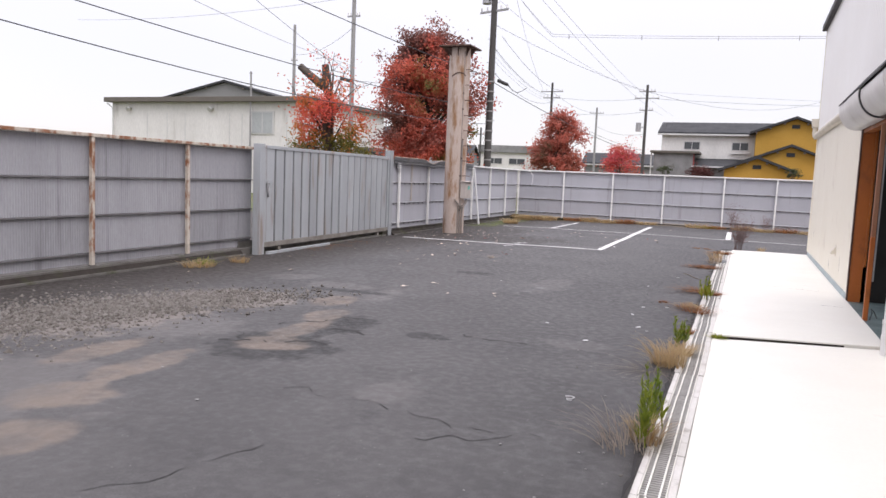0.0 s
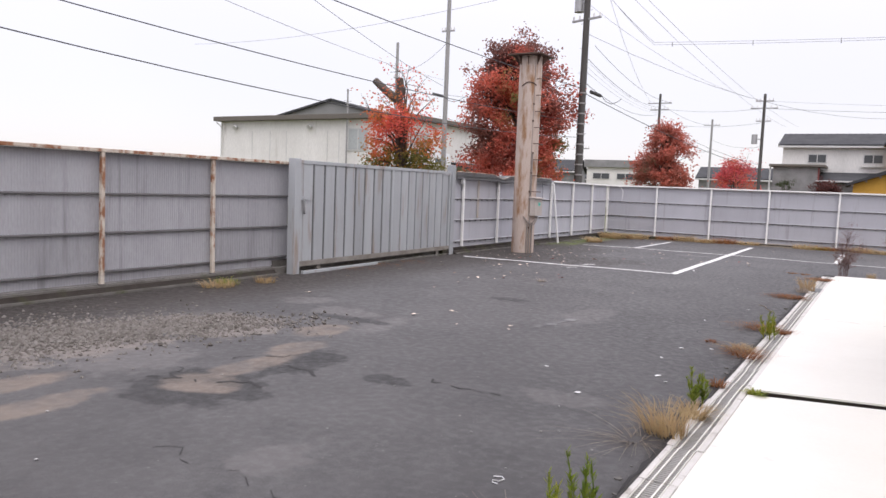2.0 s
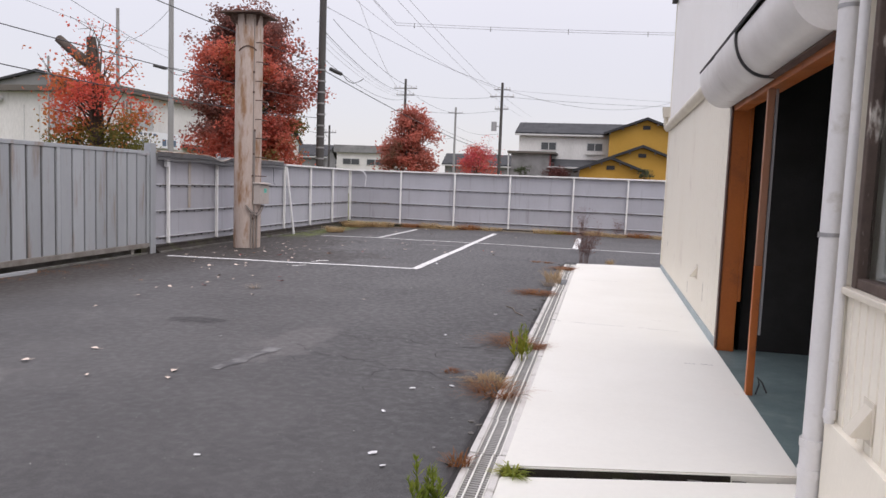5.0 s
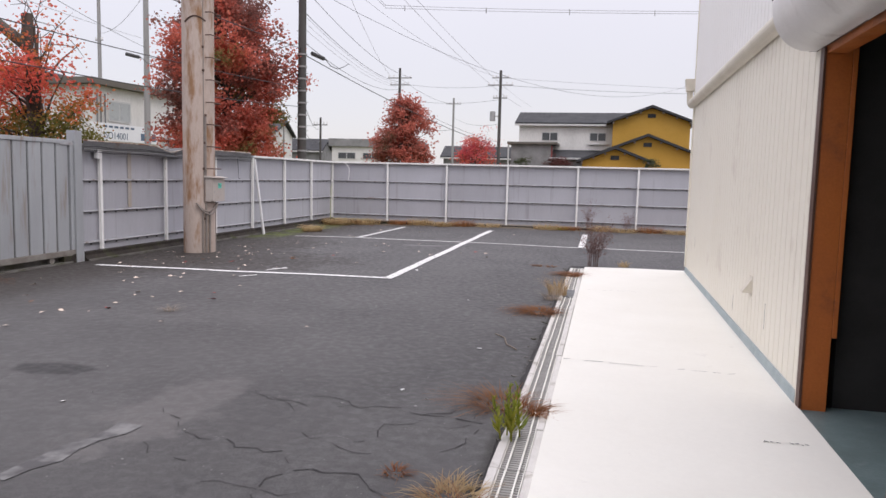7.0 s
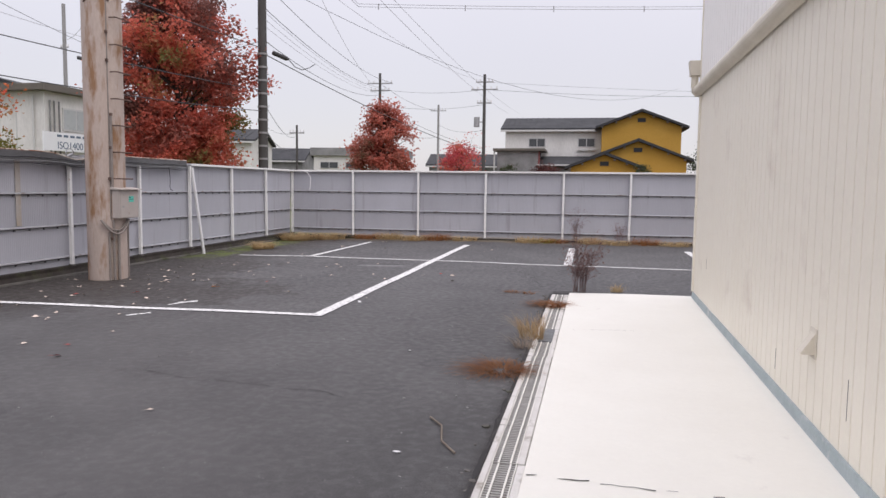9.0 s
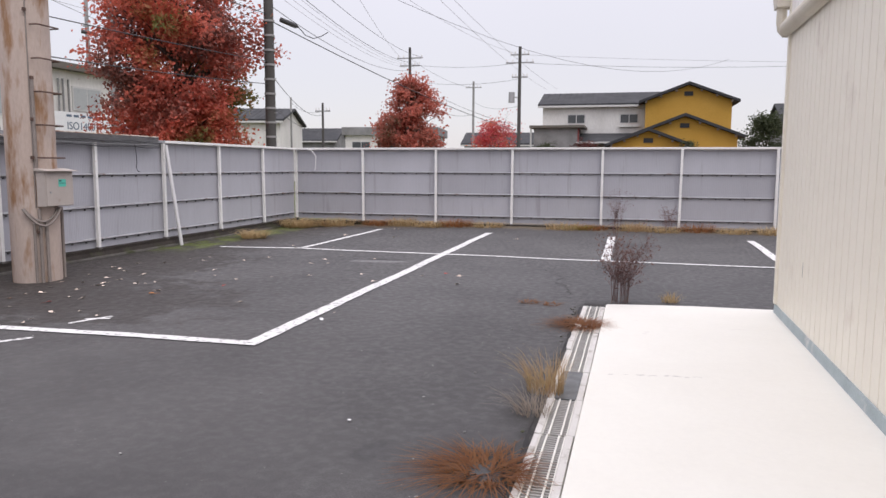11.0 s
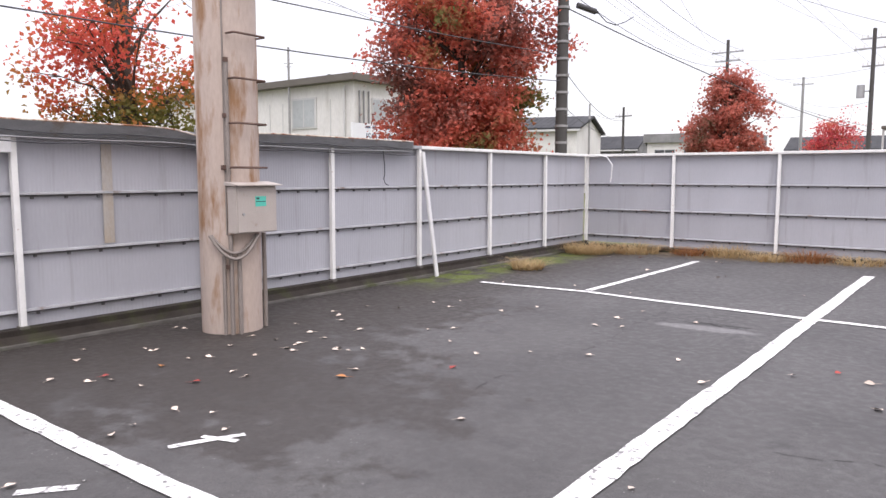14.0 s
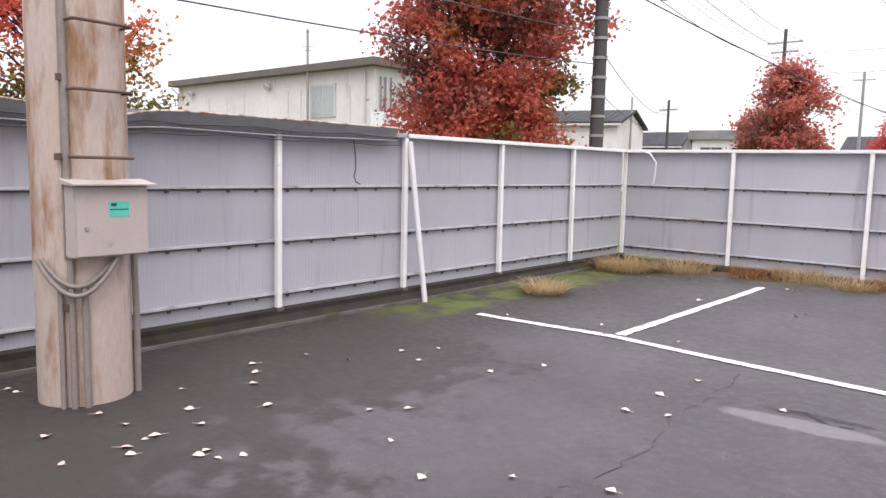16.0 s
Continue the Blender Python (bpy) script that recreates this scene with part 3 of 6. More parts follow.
web = random.Random(8)
for i in range(10):
    x, y, a = web.uniform(-1.7, -0.55), web.uniform(8.3, 11.0), web.uniform(0, 6.28)
    crack((x, y), (min(-0.45, x + 0.55 * math.cos(a)), y + 0.55 * math.sin(a)), web.uniform(0.006, 0.011), 60 + i, 0.05)
# dark strip paints the shadow of the broken asphalt edge
thing("drain_edge_dirt", strip([(DRAIN + LEAN * y - 0.022, y) for y in (-3, 2, 5, 8, 11, 14, 17.8)], 0.014, 0.004, 0.010, 9), CRACK, "ragged dark strip painting the edge shadow along the drain's outer rim", "dirt", kind="stuff")


def make_gravel():
    """Loose stones on the broken ground beside the fence."""
    rnd = random.Random(5)
    verts, faces = [], []
    for _ in range(8000):
        u, v = rnd.gauss(0, 1), rnd.gauss(0, 1)
        x, y = (-5.45 + 0.42 * u + 0.12 * v, 6.15 + 0.55 * v + 0.2 * u) if rnd.random() < 0.5 else (-5.95 + 0.5 * u, 4.9 + 0.8 * v)
        if x < -7.4 or y < 3.0:
            continue
        r = rnd.uniform(0.007, 0.02) * (1.6 if rnd.random() < 0.07 else 1)
        z, spin = ground_z(x, y) + r * 0.35, rnd.uniform(0, 6.28)
        base = len(verts)
        for k in range(4):
            q = r * rnd.uniform(0.75, 1.35)
            verts.append((x + q * math.cos(spin + k * 1.57), y + q * math.sin(spin + k * 1.57), z + rnd.uniform(-0.3, 0.2) * r))
        verts.append((x + rnd.uniform(-0.3, 0.3) * r, y + rnd.uniform(-0.3, 0.3) * r, z + r * rnd.uniform(0.5, 1.0)))
        verts.append((x, y, z - r))
        for k in range(4):
            faces += [(base + k, base + (k + 1) % 4, base + 4), (base + (k + 1) % 4, base + k, base + 5)]
    data = bpy.data.meshes.new("gravel")
    data.from_pydata(verts, [], faces)
    data.materials.append(STONE)
    thing("gravel", data, STONE, "loose grey gravel over broken asphalt", "gravel", kind="stuff")


make_gravel()


# ---- slab and drain ----
def joint_y(x, offset=0.0):
    return 7.42 + 0.25 * (x - EDGE) + offset


DOOR_END = 10.98


def slab_piece(outline, top, label):
    bm = extrude(bmesh.new(), outline, "z", -0.155, top)
    edges = [e for e in bm.edges if all(abs(v.co.z - top) < 1e-5 for v in e.verts)]
    bmesh.ops.bevel(bm, geom=edges, offset=0.008, segments=2, affect="EDGES")
    return thing("slab", bm, SLAB, label, "concrete slab", turn=SKEW, kind="structure")


def wall_x(y):
    """The wall's face in the slab's own frame."""
    return WALL + (WALL_LEAN - LEAN) * y


slab_piece(((EDGE, -14), (wall_x(-14) + 0.02, -14), (wall_x(7.8) + 0.02, joint_y(WALL)), (EDGE, joint_y(EDGE, -0.01))), 0.0, "cream painted concrete apron, chipped at its joint")
slab_piece(((EDGE, joint_y(EDGE, 0.085)), (0.25, joint_y(0.25, 0.07)), (wall_x(7.85) + 0.001, joint_y(WALL, 0.045)), (wall_x(DOOR_END), DOOR_END), (wall_x(DOOR_END) + 0.03, DOOR_END + 0.03), (wall_x(18) + 0.03, SLAB_END + 0.12), (0.6, SLAB_END + 0.10), (0.1, SLAB_END + 0.03), (EDGE + 0.01, SLAB_END - 0.03)), 0.018, "cream painted concrete apron along the siding")
# thin black strip on the far slab's face paints the open joint's shade
lining = bmesh.new()
for x0, x1, y0, y1 in ((EDGE, 0.25, 0.085, 0.07), (0.25, WALL, 0.07, 0.045)):
    extrude(lining, ((x0, joint_y(x0, y0 - 0.006)), (x1, joint_y(x1, y1 - 0.006)), (x1, joint_y(x1, y1 - 0.002)), (x0, joint_y(x0, y0 - 0.002))), "z", -0.15, 0.006)
thing("joint_lining", lining, SOIL_AND_SHADE, "black lining painting the shade in the slab's open joint", "dirt", turn=SKEW)
rubble = bmesh.new()
for i in range(13):
    x = 0.27 + i * 0.075
    box(rubble, x, x + 0.07, joint_y(x, 0.02), joint_y(x, 0.055), -0.15, -0.03 + 0.012 * math.sin(i * 2.3))
thing("joint_filler", rubble, KERB, "broken grey mortar in the slab's open joint", "mortar", turn=SKEW)


def slab_crack(start, end, seed, width=0.006):
    rnd = random.Random(seed)
    bm = bmesh.new()
    n = 26
    last = None
    for i in range(n + 1):
        x, y = start[0] + (end[0] - start[0]) * i / n, start[1] + (end[1] - start[1]) * i / n + rnd.uniform(-0.012, 0.012)
        w = width * rnd.uniform(0.3, 1.2)
        pair = bm.verts.new((x, y - w, 0.0215)), bm.verts.new((x, y + w, 0.0215))
        if last and rnd.random() < 0.62:
            bm.faces.new((last[0], pair[0], pair[1], last[1]))
        last = pair
    thing("slab_crack", bm, CRACK, "hairline crack across the painted slab", "crack", turn=SKEW, kind="stuff")


thing("plinth_gap", strip([(WALL - 0.036 + WALL_LEAN * y, y) for y in (4.5, 5.2, 6.0, 6.7, 7.42)], 0.012, 0.010, 0.006, 12), CRACK, "dark ragged gap between plinth and slab", "crack", kind="stuff")
slab_crack((EDGE + 0.02, 11.72), (1.1, 11.62), 1, 0.005)
slab_crack((0.95, 10.2), (1.2, 10.2), 2, 0.006)
slab_crack((EDGE + 0.05, 15.4), (0.5, 15.5), 3, 0.003)


def make_drain():
    drain = thing("drain_channel", None, None, "concrete drain channel with steel grating beside the slab", "drain", turn=SKEW)
    y = -12.7
    rnd = random.Random(3)
    rim = mesh_of("rim", boxed(-0.014, 0.034, 0, 0.594, -0.155, 0.0, 0.006), CONCRETE)
    inner = mesh_of("rim", boxed(0, 0.040, 0, 0.594, -0.155, 0.0, 0.006), CONCRETE)
    bars = bmesh.new()
    for k in range(21):
        box(bars, 0.004, 0.126, 0.010 + k * 0.028, 0.0185 + k * 0.028, -0.022, -0.006)
    bars = mesh_of("crossbars", bars, GRATE)
    stringer = bmesh.new()
    for x in (0.0, 0.030, 0.092, 0.123):
        box(stringer, x, x + (0.009 if 0 < x < 0.1 else 0.005), 0.002, 0.592, -0.024, -0.002)
    stringer = mesh_of("stringers", stringer, SLAB)
    cover = mesh_of("cover_plate", boxed(0.0, 0.128, 0.0, 0.594, -0.02, -0.004, 0.003), GRATE_DULL)
    while y < SLAB_END - 0.6:
        wob = rnd.uniform(-0.004, 0.004)
        for name, data, x in (("rim", rim, DRAIN), ("rim", inner, EDGE - 0.04)):
            ob = part(name, data, None, drain)
            ob.location = (x + wob, y, rnd.uniform(-0.006, 0.002))
            ob.rotation_euler = (0, 0, rnd.uniform(-0.003, 0.003))
        if 14.3 < y < 14.9:
            part("cover_plate", cover, None, drain, "dull blue-grey steel cover plate").location = (DRAIN + 0.036, y, 0)
        else:
            grate = part("grating", bars, None, drain)
            grate.location = (DRAIN + 0.036 + wob, y, rnd.uniform(-0.003, 0))
            part("frame", stringer, None, grate)
        y += 0.6
    part("channel_bed", boxed(DRAIN + 0.034, EDGE - 0.04, -13, SLAB_END - 0.05, -0.158, -0.13), PIT, drain, "near-black channel bed")


make_drain()


# ---- the building ----
def siding(y0, y1, z0, z1, pitch=0.15, groove=0.016, depth=0.009, face=WALL, thick=0.12):
    """Vertical ribbed boards seen from the yard, with narrow grooves, and a flat back."""
    prof = []
    y = y0
    while y < y1 - 1e-6:
        e = min(y + pitch, y1)
        prof += [(face, y), (face, max(y, e - groove))]
        if e - groove > y and e < y1:
            prof += [(face + depth, e - groove * 0.75), (face + depth, e - groove * 0.25)]
        y = e
    prof += [(face, y1), (face + thick, y1), (face + thick, y0)]
    return extrude(bmesh.new(), prof, "z", z0, z1)


def structure(name, bm, material, label, category, at=(0, 0, 0)):
    return thing(name, bm, material, label, category, at=at, turn=WALL_SKEW, kind="structure")


DOOR0, DOOR1, HEAD = 7.72, 10.97, 2.25
structure("wall_east_lower", siding(DOOR1 + 0.03, WALL_END, 0.085, 2.60), CREAM, "cream ribbed siding on a workshop wall", "wall")
structure("wall_east_upper", siding(-14, WALL_END, 2.60, 4.85, face=WALL - 0.012), CREAM_UP, "off-white ribbed upper wall of a workshop", "wall")
structure("wall_over_door", boxed(WALL, WALL + 0.12, DOOR0, DOOR1 + 0.03, HEAD + 0.02, 2.60), CREAM, "cream wall strip above the doorway", "wall")
structure("wall_pier", boxed(WALL, WALL + 0.2, 7.47, DOOR0, 0, 2.60), CREAM, "cream wall pier between doorway and window", "wall")
structure("wall_under_window", siding(-14, 7.47, 0.44, 1.03, pitch=0.09, groove=0.02), CREAM, "cream ribbed siding below the window", "wall")
structure("plinth", boxed(WALL - 0.03, WALL + 0.12, -14, 7.47, -0.1, 0.44, 0.004), CREAM, "cream rendered plinth below the siding", "wall")
structure("wall_beside_window", boxed(WALL, WALL + 0.12, -14, 3.4, 1.03, 2.60), CREAM, "cream wall beside the window", "wall")
structure("skirting", extrude(bmesh.new(), ((WALL - 0.018, 0.0), (WALL + 0.1, 0.0), (WALL + 0.1, 0.095), (WALL - 0.010, 0.095)), "y", DOOR1 + 0.05, WALL_END), SKIRT, "pale blue painted base strip, chipped", "trim")
structure("wall_north", boxed(WALL + 0.12, 9.4, WALL_END - 0.15, WALL_END - 0.002, -0.1, 4.85), CREAM, "cream end wall of the workshop", "wall")
# inner walls and ceiling are added; their near-black colour carries the room's shade
structure("wall_west", boxed(9.25, 9.4, -14, WALL_END - 0.15, -0.1, 4.85), INSIDE_SHADE, "far inner wall coloured near-black for the unlit workshop", "wall")
structure("wall_south", boxed(WALL + 0.12, 9.25, -14, -13.85, -0.1, 4.85), INSIDE_SHADE, "inner end wall coloured near-black for the unlit workshop", "wall")
structure("partition", boxed(WALL + 0.21, 9.25, 11.02, 11.12, 0, 3.0), INSIDE_SHADE, "added inner partition beyond the doorway, coloured near-black for shade", "wall")
structure("partition", boxed(WALL + 0.13, 9.25, 2.9, 3.0, 0, 3.0), INSIDE_SHADE, "added inner partition beyond the window, coloured near-black for shade", "wall")
structure("ceiling", boxed(WALL + 0.13, 9.25, 2.9, 11.12, 3.0, 3.1), INSIDE_SHADE, "added ceiling coloured near-black for the unlit workshop", "ceiling")
structure("floor", boxed(WALL - 0.002, 9.25, 2.9, 11.02, -0.1, 0.006), TEALFLOOR, "teal-grey painted concrete floor, worn at the doorway", "floor")
structure("roof", boxed(WALL - 0.10, 9.6, -14.2, WALL_END + 0.12, 4.85, 4.97, 0.01), BLACKISH, "dark metal roof edge", "roof")
structure("corner_trim", boxed(WALL - 0.022, WALL + 0.14, WALL_END - 0.05, WALL_END + 0.012, 0.10, 4.84, 0.003), CREAM, "cream folded corner trim", "trim")

# the horizontal gutter with its outlet at the corner
gutter = thing("wall_gutter", None, None, "cream half-round gutter along the siding", "gutter", turn=WALL_SKEW)
arc = [(WALL - 0.012 - 0.085 * math.sin(a), 2.62 - 0.075 * math.cos(a)) for a in (math.pi * k / 10 for k in range(11))]
part("trough", extrude(bmesh.new(), arc, "y", 11.1, WALL_END + 0.10), TRIM, gutter)
part("outlet_box", extrude(bmesh.new(), ((WALL - 0.15, 2.98), (WALL + 0.01, 2.98), (WALL - 0.005, 2.80), (WALL - 0.13, 2.80)), "y", WALL_END - 0.02, WALL_END + 0.15), TRIM, gutter, "cream outlet box")
part("bend", tube(bmesh.new(), [(WALL - 0.075, WALL_END + 0.065, 2.80), (WALL - 0.075, WALL_END + 0.065, 2.68), (WALL - 0.065, WALL_END + 0.06, 2.61), (WALL - 0.03, WALL_END + 0.05, 2.57)], 0.045), TRIM, gutter)

# the doorway
doorway = thing("door_frame", None, None, "orange-brown painted door frame with peeling edges, standing open", "door frame", turn=WALL_SKEW)
part("jamb", boxed(WALL + 0.006, WALL + 0.15, DOOR1 - 0.05, DOOR1, 0.0, HEAD, 0.004), ORANGE, doorway)
part("jamb_edge", boxed(WALL - 0.012, WALL + 0.003, DOOR1 - 0.06, DOOR1 + 0.02, 0.0, HEAD + 0.02, 0.003), BROWN, doorway, "dark brown outer edge")
part("jamb_bead", boxed(WALL - 0.010, WALL + 0.003, DOOR1 + 0.022, DOOR1 + 0.05, 0.0, HEAD + 0.02, 0.003), TRIM, doorway, "cream metal edging")
part("jamb_board", boxed(WALL + 0.151, WALL + 0.18, DOOR1 - 0.052, DOOR1 - 0.004, 0.47, HEAD, 0.004), ORANGE, doorway, "broken inner edge board")
part("header", boxed(WALL + 0.006, WALL + 0.12, DOOR0, DOOR1 - 0.052, HEAD - 0.06, HEAD, 0.004), ORANGE, doorway)
part("far_jamb", boxed(WALL + 0.006, WALL + 0.2, DOOR0 + 0.002, DOOR0 + 0.05, 0.0, HEAD - 0.062, 0.004), ORANGE, doorway)
upright = thing("door_upright", None, None, "slender worn brown upright standing in the doorway", "upright", turn=WALL_SKEW)
part("bar", boxed(WALL - 0.008, WALL + 0.040, 9.40, 9.45, 0.95, HEAD - 0.062, 0.006), POSTWOOD, upright)
part("lower_bar", boxed(WALL - 0.009, WALL + 0.041, 9.399, 9.451, 0.006, 0.948, 0.006), ORANGE, upright, "orange lower length, less worn")
part("guide_rail", boxed(WALL + 0.047, WALL + 0.062, 9.405, 9.43, 0.45, HEAD - 0.062), METAL, upright, "bright steel guide")
part("wire_end", tube(bmesh.new(), [(WALL + 0.06, 9.40, 0.02), (WALL + 0.075, 9.38, 0.10), (WALL + 0.06, 9.37, 0.15), (WALL + 0.09, 9.36, 0.12), (WALL + 0.12, 9.34, 0.05)], 0.006, 6), BLACKISH, upright, "twisted dark wire")

# the roller-shutter cover above it
shutter = thing("shutter_cover", None, None, "dented white sheet-metal roller shutter cover above the doorway", "shutter cover", turn=WALL_SKEW)
S0, S1 = 7.78, 11.09


def shutter_outline(grow=0.0):
    pts = [(WALL - 0.015, 2.25 - grow)]
    for k in range(37):
        a = -0.5 * math.pi - 0.05 + math.pi * 0.52 * -k / 36
        pts.append((WALL - 0.08 + (0.235 + grow) * math.cos(a) * 0.88 + 0.02, 2.50 + (0.25 + grow) * math.sin(a)))
    pts += [(WALL - 0.015, 2.86 + grow)]
    return pts


for a, b, g in ((S0, 9.22, 0.0), (9.22, 10.15, 0.026), (10.15, S1, 0.020)):
    bm = extrude(bmesh.new(), shutter_outline(g), "y", a, b - 0.006)
    part("cover_sheet", bm, SHUTTER, shutter)
for y, g in ((9.22, 0.020), (10.15, 0.023)):
    part("seam", extrude(bmesh.new(), shutter_outline(g), "y", y - 0.010, y - 0.001), BLACKISH, shutter, "dark open seam")
part("top_flashing", extrude(bmesh.new(), ((WALL - 0.285, 2.540), (WALL - 0.014, 2.882), (WALL - 0.014, 2.896), (WALL - 0.292, 2.556)), "y", S0 - 0.01, S1 + 0.012), BLACKISH, shutter, "dark folded top flashing")
part("lip", boxed(WALL - 0.05, WALL + 0.004, S0, S1 + 0.03, 2.234, 2.246), RUST, shutter, "bent steel lip under the cover")
part("rust_hole", extrude(bmesh.new(), ((WALL - 0.13, 2.62), (WALL - 0.10, 2.60), (WALL - 0.085, 2.64), (WALL - 0.10, 2.685), (WALL - 0.12, 2.67)), "y", S0 - 0.004, S0 + 0.004), ORANGE, shutter, "rust-coloured hole")

# downpipes beside the doorway
pipes = thing("downpipe", None, None, "white plastic rain downpipe with collars", "downpipe", turn=WALL_SKEW)
px, py = WALL - 0.056, 7.53
part("pipe", tube(bmesh.new(), [(px, py, 0.30), (px, py, 1.2), (px, py, 2.55)], 0.046, 16), PVC, pipes)
part("lower_pipe", tube(bmesh.new(), [(px, py, -0.02), (px, py, 0.30)], 0.053, 16), PVC, pipes)
for z in (0.16, 0.30):
    part("collar", tube(bmesh.new(), [(px, py, z - 0.02), (px, py, z + 0.02)], 0.058, 16), PVC, pipes)
for z in (1.28, 2.30):
    part("clamp", tube(bmesh.new(), [(px, py, z - 0.009), (px, py, z + 0.009)], 0.050, 16), METAL, pipes, "thin galvanised clamp")
part("bend", tube(bmesh.new(), [(px, py, 2.55), (px - 0.005, py, 2.64), (px - 0.03, py - 0.01, 2.72), (px - 0.07, py - 0.02, 2.80), (px - 0.08, py - 0.02, 2.92), (px - 0.08, py - 0.02, 3.4)], 0.052, 16), PVC, pipes)
part("bracket", boxed(px - 0.052, WALL, py - 0.008, py + 0.008, 1.265, 1.29), METAL, pipes)
side_pipe = thing("downpipe", None, None, "thin white plastic downpipe against the wall", "downpipe", turn=WALL_SKEW)
part("pipe", tube(bmesh.new(), [(WALL - 0.033, 7.40, 0.44), (WALL - 0.033, 7.40, 4.84)], 0.022, 12), PVC, side_pipe)
part("collar", tube(bmesh.new(), [(WALL - 0.033, 7.40, 0.46), (WALL - 0.033, 7.40, 0.50)], 0.027, 12), PVC, side_pipe)
hopper = thing("rain_hopper", None, None, "white round rainwater fitting beside the downpipe", "rain fitting", turn=WALL_SKEW)
part("bowl", tube(bmesh.new(), [(WALL - 0.13, 7.30, 2.62), (WALL - 0.13, 7.30, 2.76), (WALL - 0.13, 7.30, 2.95)], 0.07, 16, 0.11), PVC, hopper)
part("spout", tube(bmesh.new(), [(WALL - 0.13, 7.30, 2.64), (WALL - 0.10, 7.33, 2.56), (WALL - 0.05, 7.37, 2.50)], 0.045, 12), PVC, hopper)


def make_window():
    w = thing("window_1", None, None, "tall workshop window with flaking brown and white frame", "window", turn=WALL_SKEW, kind="structure")
    y0, y1, z0, z1 = 3.4, 7.36, 1.06, 2.60
    part("window_sill", boxed(WALL - 0.035, WALL + 0.12, y0, y1 + 0.11, 1.03, 1.062, 0.006), TRIM, w, "cream sill")
    part("frame_side", boxed(WALL - 0.004, WALL + 0.055, y1 - 0.055, y1, z0 + 0.004, z1, 0.006), OLDWOOD, w)
    part("frame_side", boxed(WALL + 0.004, WALL + 0.12, y1 + 0.002, 7.468, z0 + 0.004, z1, 0.004), TRIM, w, "cream casing")
    part("frame_side", boxed(WALL - 0.012, WALL + 0.09, y0, y0 + 0.085, z0 + 0.004, z1, 0.006), OLDWOOD, w)
    part("frame_bottom", boxed(WALL + 0.002, WALL + 0.09, y0 + 0.087, y1 - 0.057, z0 + 0.004, z0 + 0.05, 0.005), OLDWOOD, w)
    part("frame_top", boxed(WALL + 0.002, WALL + 0.09, y0 + 0.087, y1 - 0.057, z1 - 0.07, z1, 0.005), OLDWOOD, w)
    for y in (6.05, 4.75):
        part("mullion", boxed(WALL - 0.002, WALL + 0.055, y - 0.03, y + 0.03, z0 + 0.052, z1 - 0.072, 0.006), OLDWOOD, w)
    for a, b in ((y0 + 0.085, 4.72), (4.78, 6.02), (6.08, y1 - 0.055)):
        pane = part("pane", boxed(WALL + 0.035, WALL + 0.041, a, b, z0 + 0.05, z1 - 0.07), GLASS, w)
        pane.visible_shadow = False
    curtain = bmesh.new()
    box(curtain, WALL + 0.5, WALL + 0.62, 6.62, 6.78, 0.006, 2.9, 0.02)
    thing("inner_column", curtain, FARFRAME, "pale column standing inside behind the glass", "column", turn=WALL_SKEW)


make_window()


def wall_vent(y, z, face):
    """A small cream hood over a vent, open below."""
    v = thing("wall_vent", None, None, "small cream metal vent hood on the siding", "vent", at=(WALL_LEAN * y, y, 0), turn=WALL_SKEW, group="wall vents")
    bm = bmesh.new()
    for side in (-0.045, 0.045):
        extrude(bm, ((face, z + 0.075), (face - 0.075, z - 0.045), (face - 0.07, z - 0.05), (face, z - 0.05)), "y", side - 0.002, side + 0.002)
    extrude(bm, ((face, z + 0.08), (face - 0.08, z - 0.045), (face - 0.074, z - 0.047), (face, z + 0.072)), "y", -0.045, 0.045)
    part("hood", bm, TRIM, v)
    part("plate", boxed(face - 0.006, face + 0.002, -0.06, 0.06, z - 0.075, z + 0.095, 0.002), TRIM, v)
    part("flap", boxed(face - 0.055, face - 0.05, -0.038, 0.038, z - 0.04, z - 0.02), BROWN, v, "brown flap")


wall_vent(12.70, 0.53, WALL)
wall_vent(7.02, 0.56, WALL)
for y, z0, z1 in ((13.55, 0.18, 0.42), (12.1, 0.28, 0.62), (16.9, 0.5, 0.7)):
    thing("siding_split", boxed(WALL - 0.0015, WALL + 0.004, y, y + 0.004, z0, z0 + (z1 - z0) * 0.6), CRACK, "short dark split in the siding", "split", turn=WALL_SKEW)


# ---- the fence ----
TIERS = ((0.07, 0.215), (0.215, 0.715), (0.715, 1.215), (1.215, 1.735))
SHEETS = {}


def sheet_mesh(length, height, material, pitch=0.036):
    """A corrugated sheet along its own x, standing on z 0."""
    key = (round(length, 2), round(height, 3), material.name)
    if key not in SHEETS:
        n, deep = int(length / (pitch / 4)), 0.0017 if material is SHEET_OLD else 0.0006
        verts, faces = [], []
        for i in range(n + 1):
            x, d = length * i / n, deep * math.sin(2 * math.pi * i / 4)
            verts += [(x, d, 0), (x, d, height), (x, d + 0.012, height), (x, d + 0.012, 0)]
        for i in range(n):
            a, b = 4 * i, 4 * i + 4
            faces += [(a, b, b + 1, a + 1), (a + 3, a + 2, b + 2, b + 3), (a + 1, b + 1, b + 2, a + 2), (a, a + 3, b + 3, b)]
        for a in (0, 4 * n):
            faces.append((a, a + 1, a + 2, a + 3))
        data = bpy.data.meshes.new("panel")
        data.from_pydata(verts, [], faces)
        data.materials.append(material)
        SHEETS[key] = data
    return SHEETS[key]


RAILS = {}


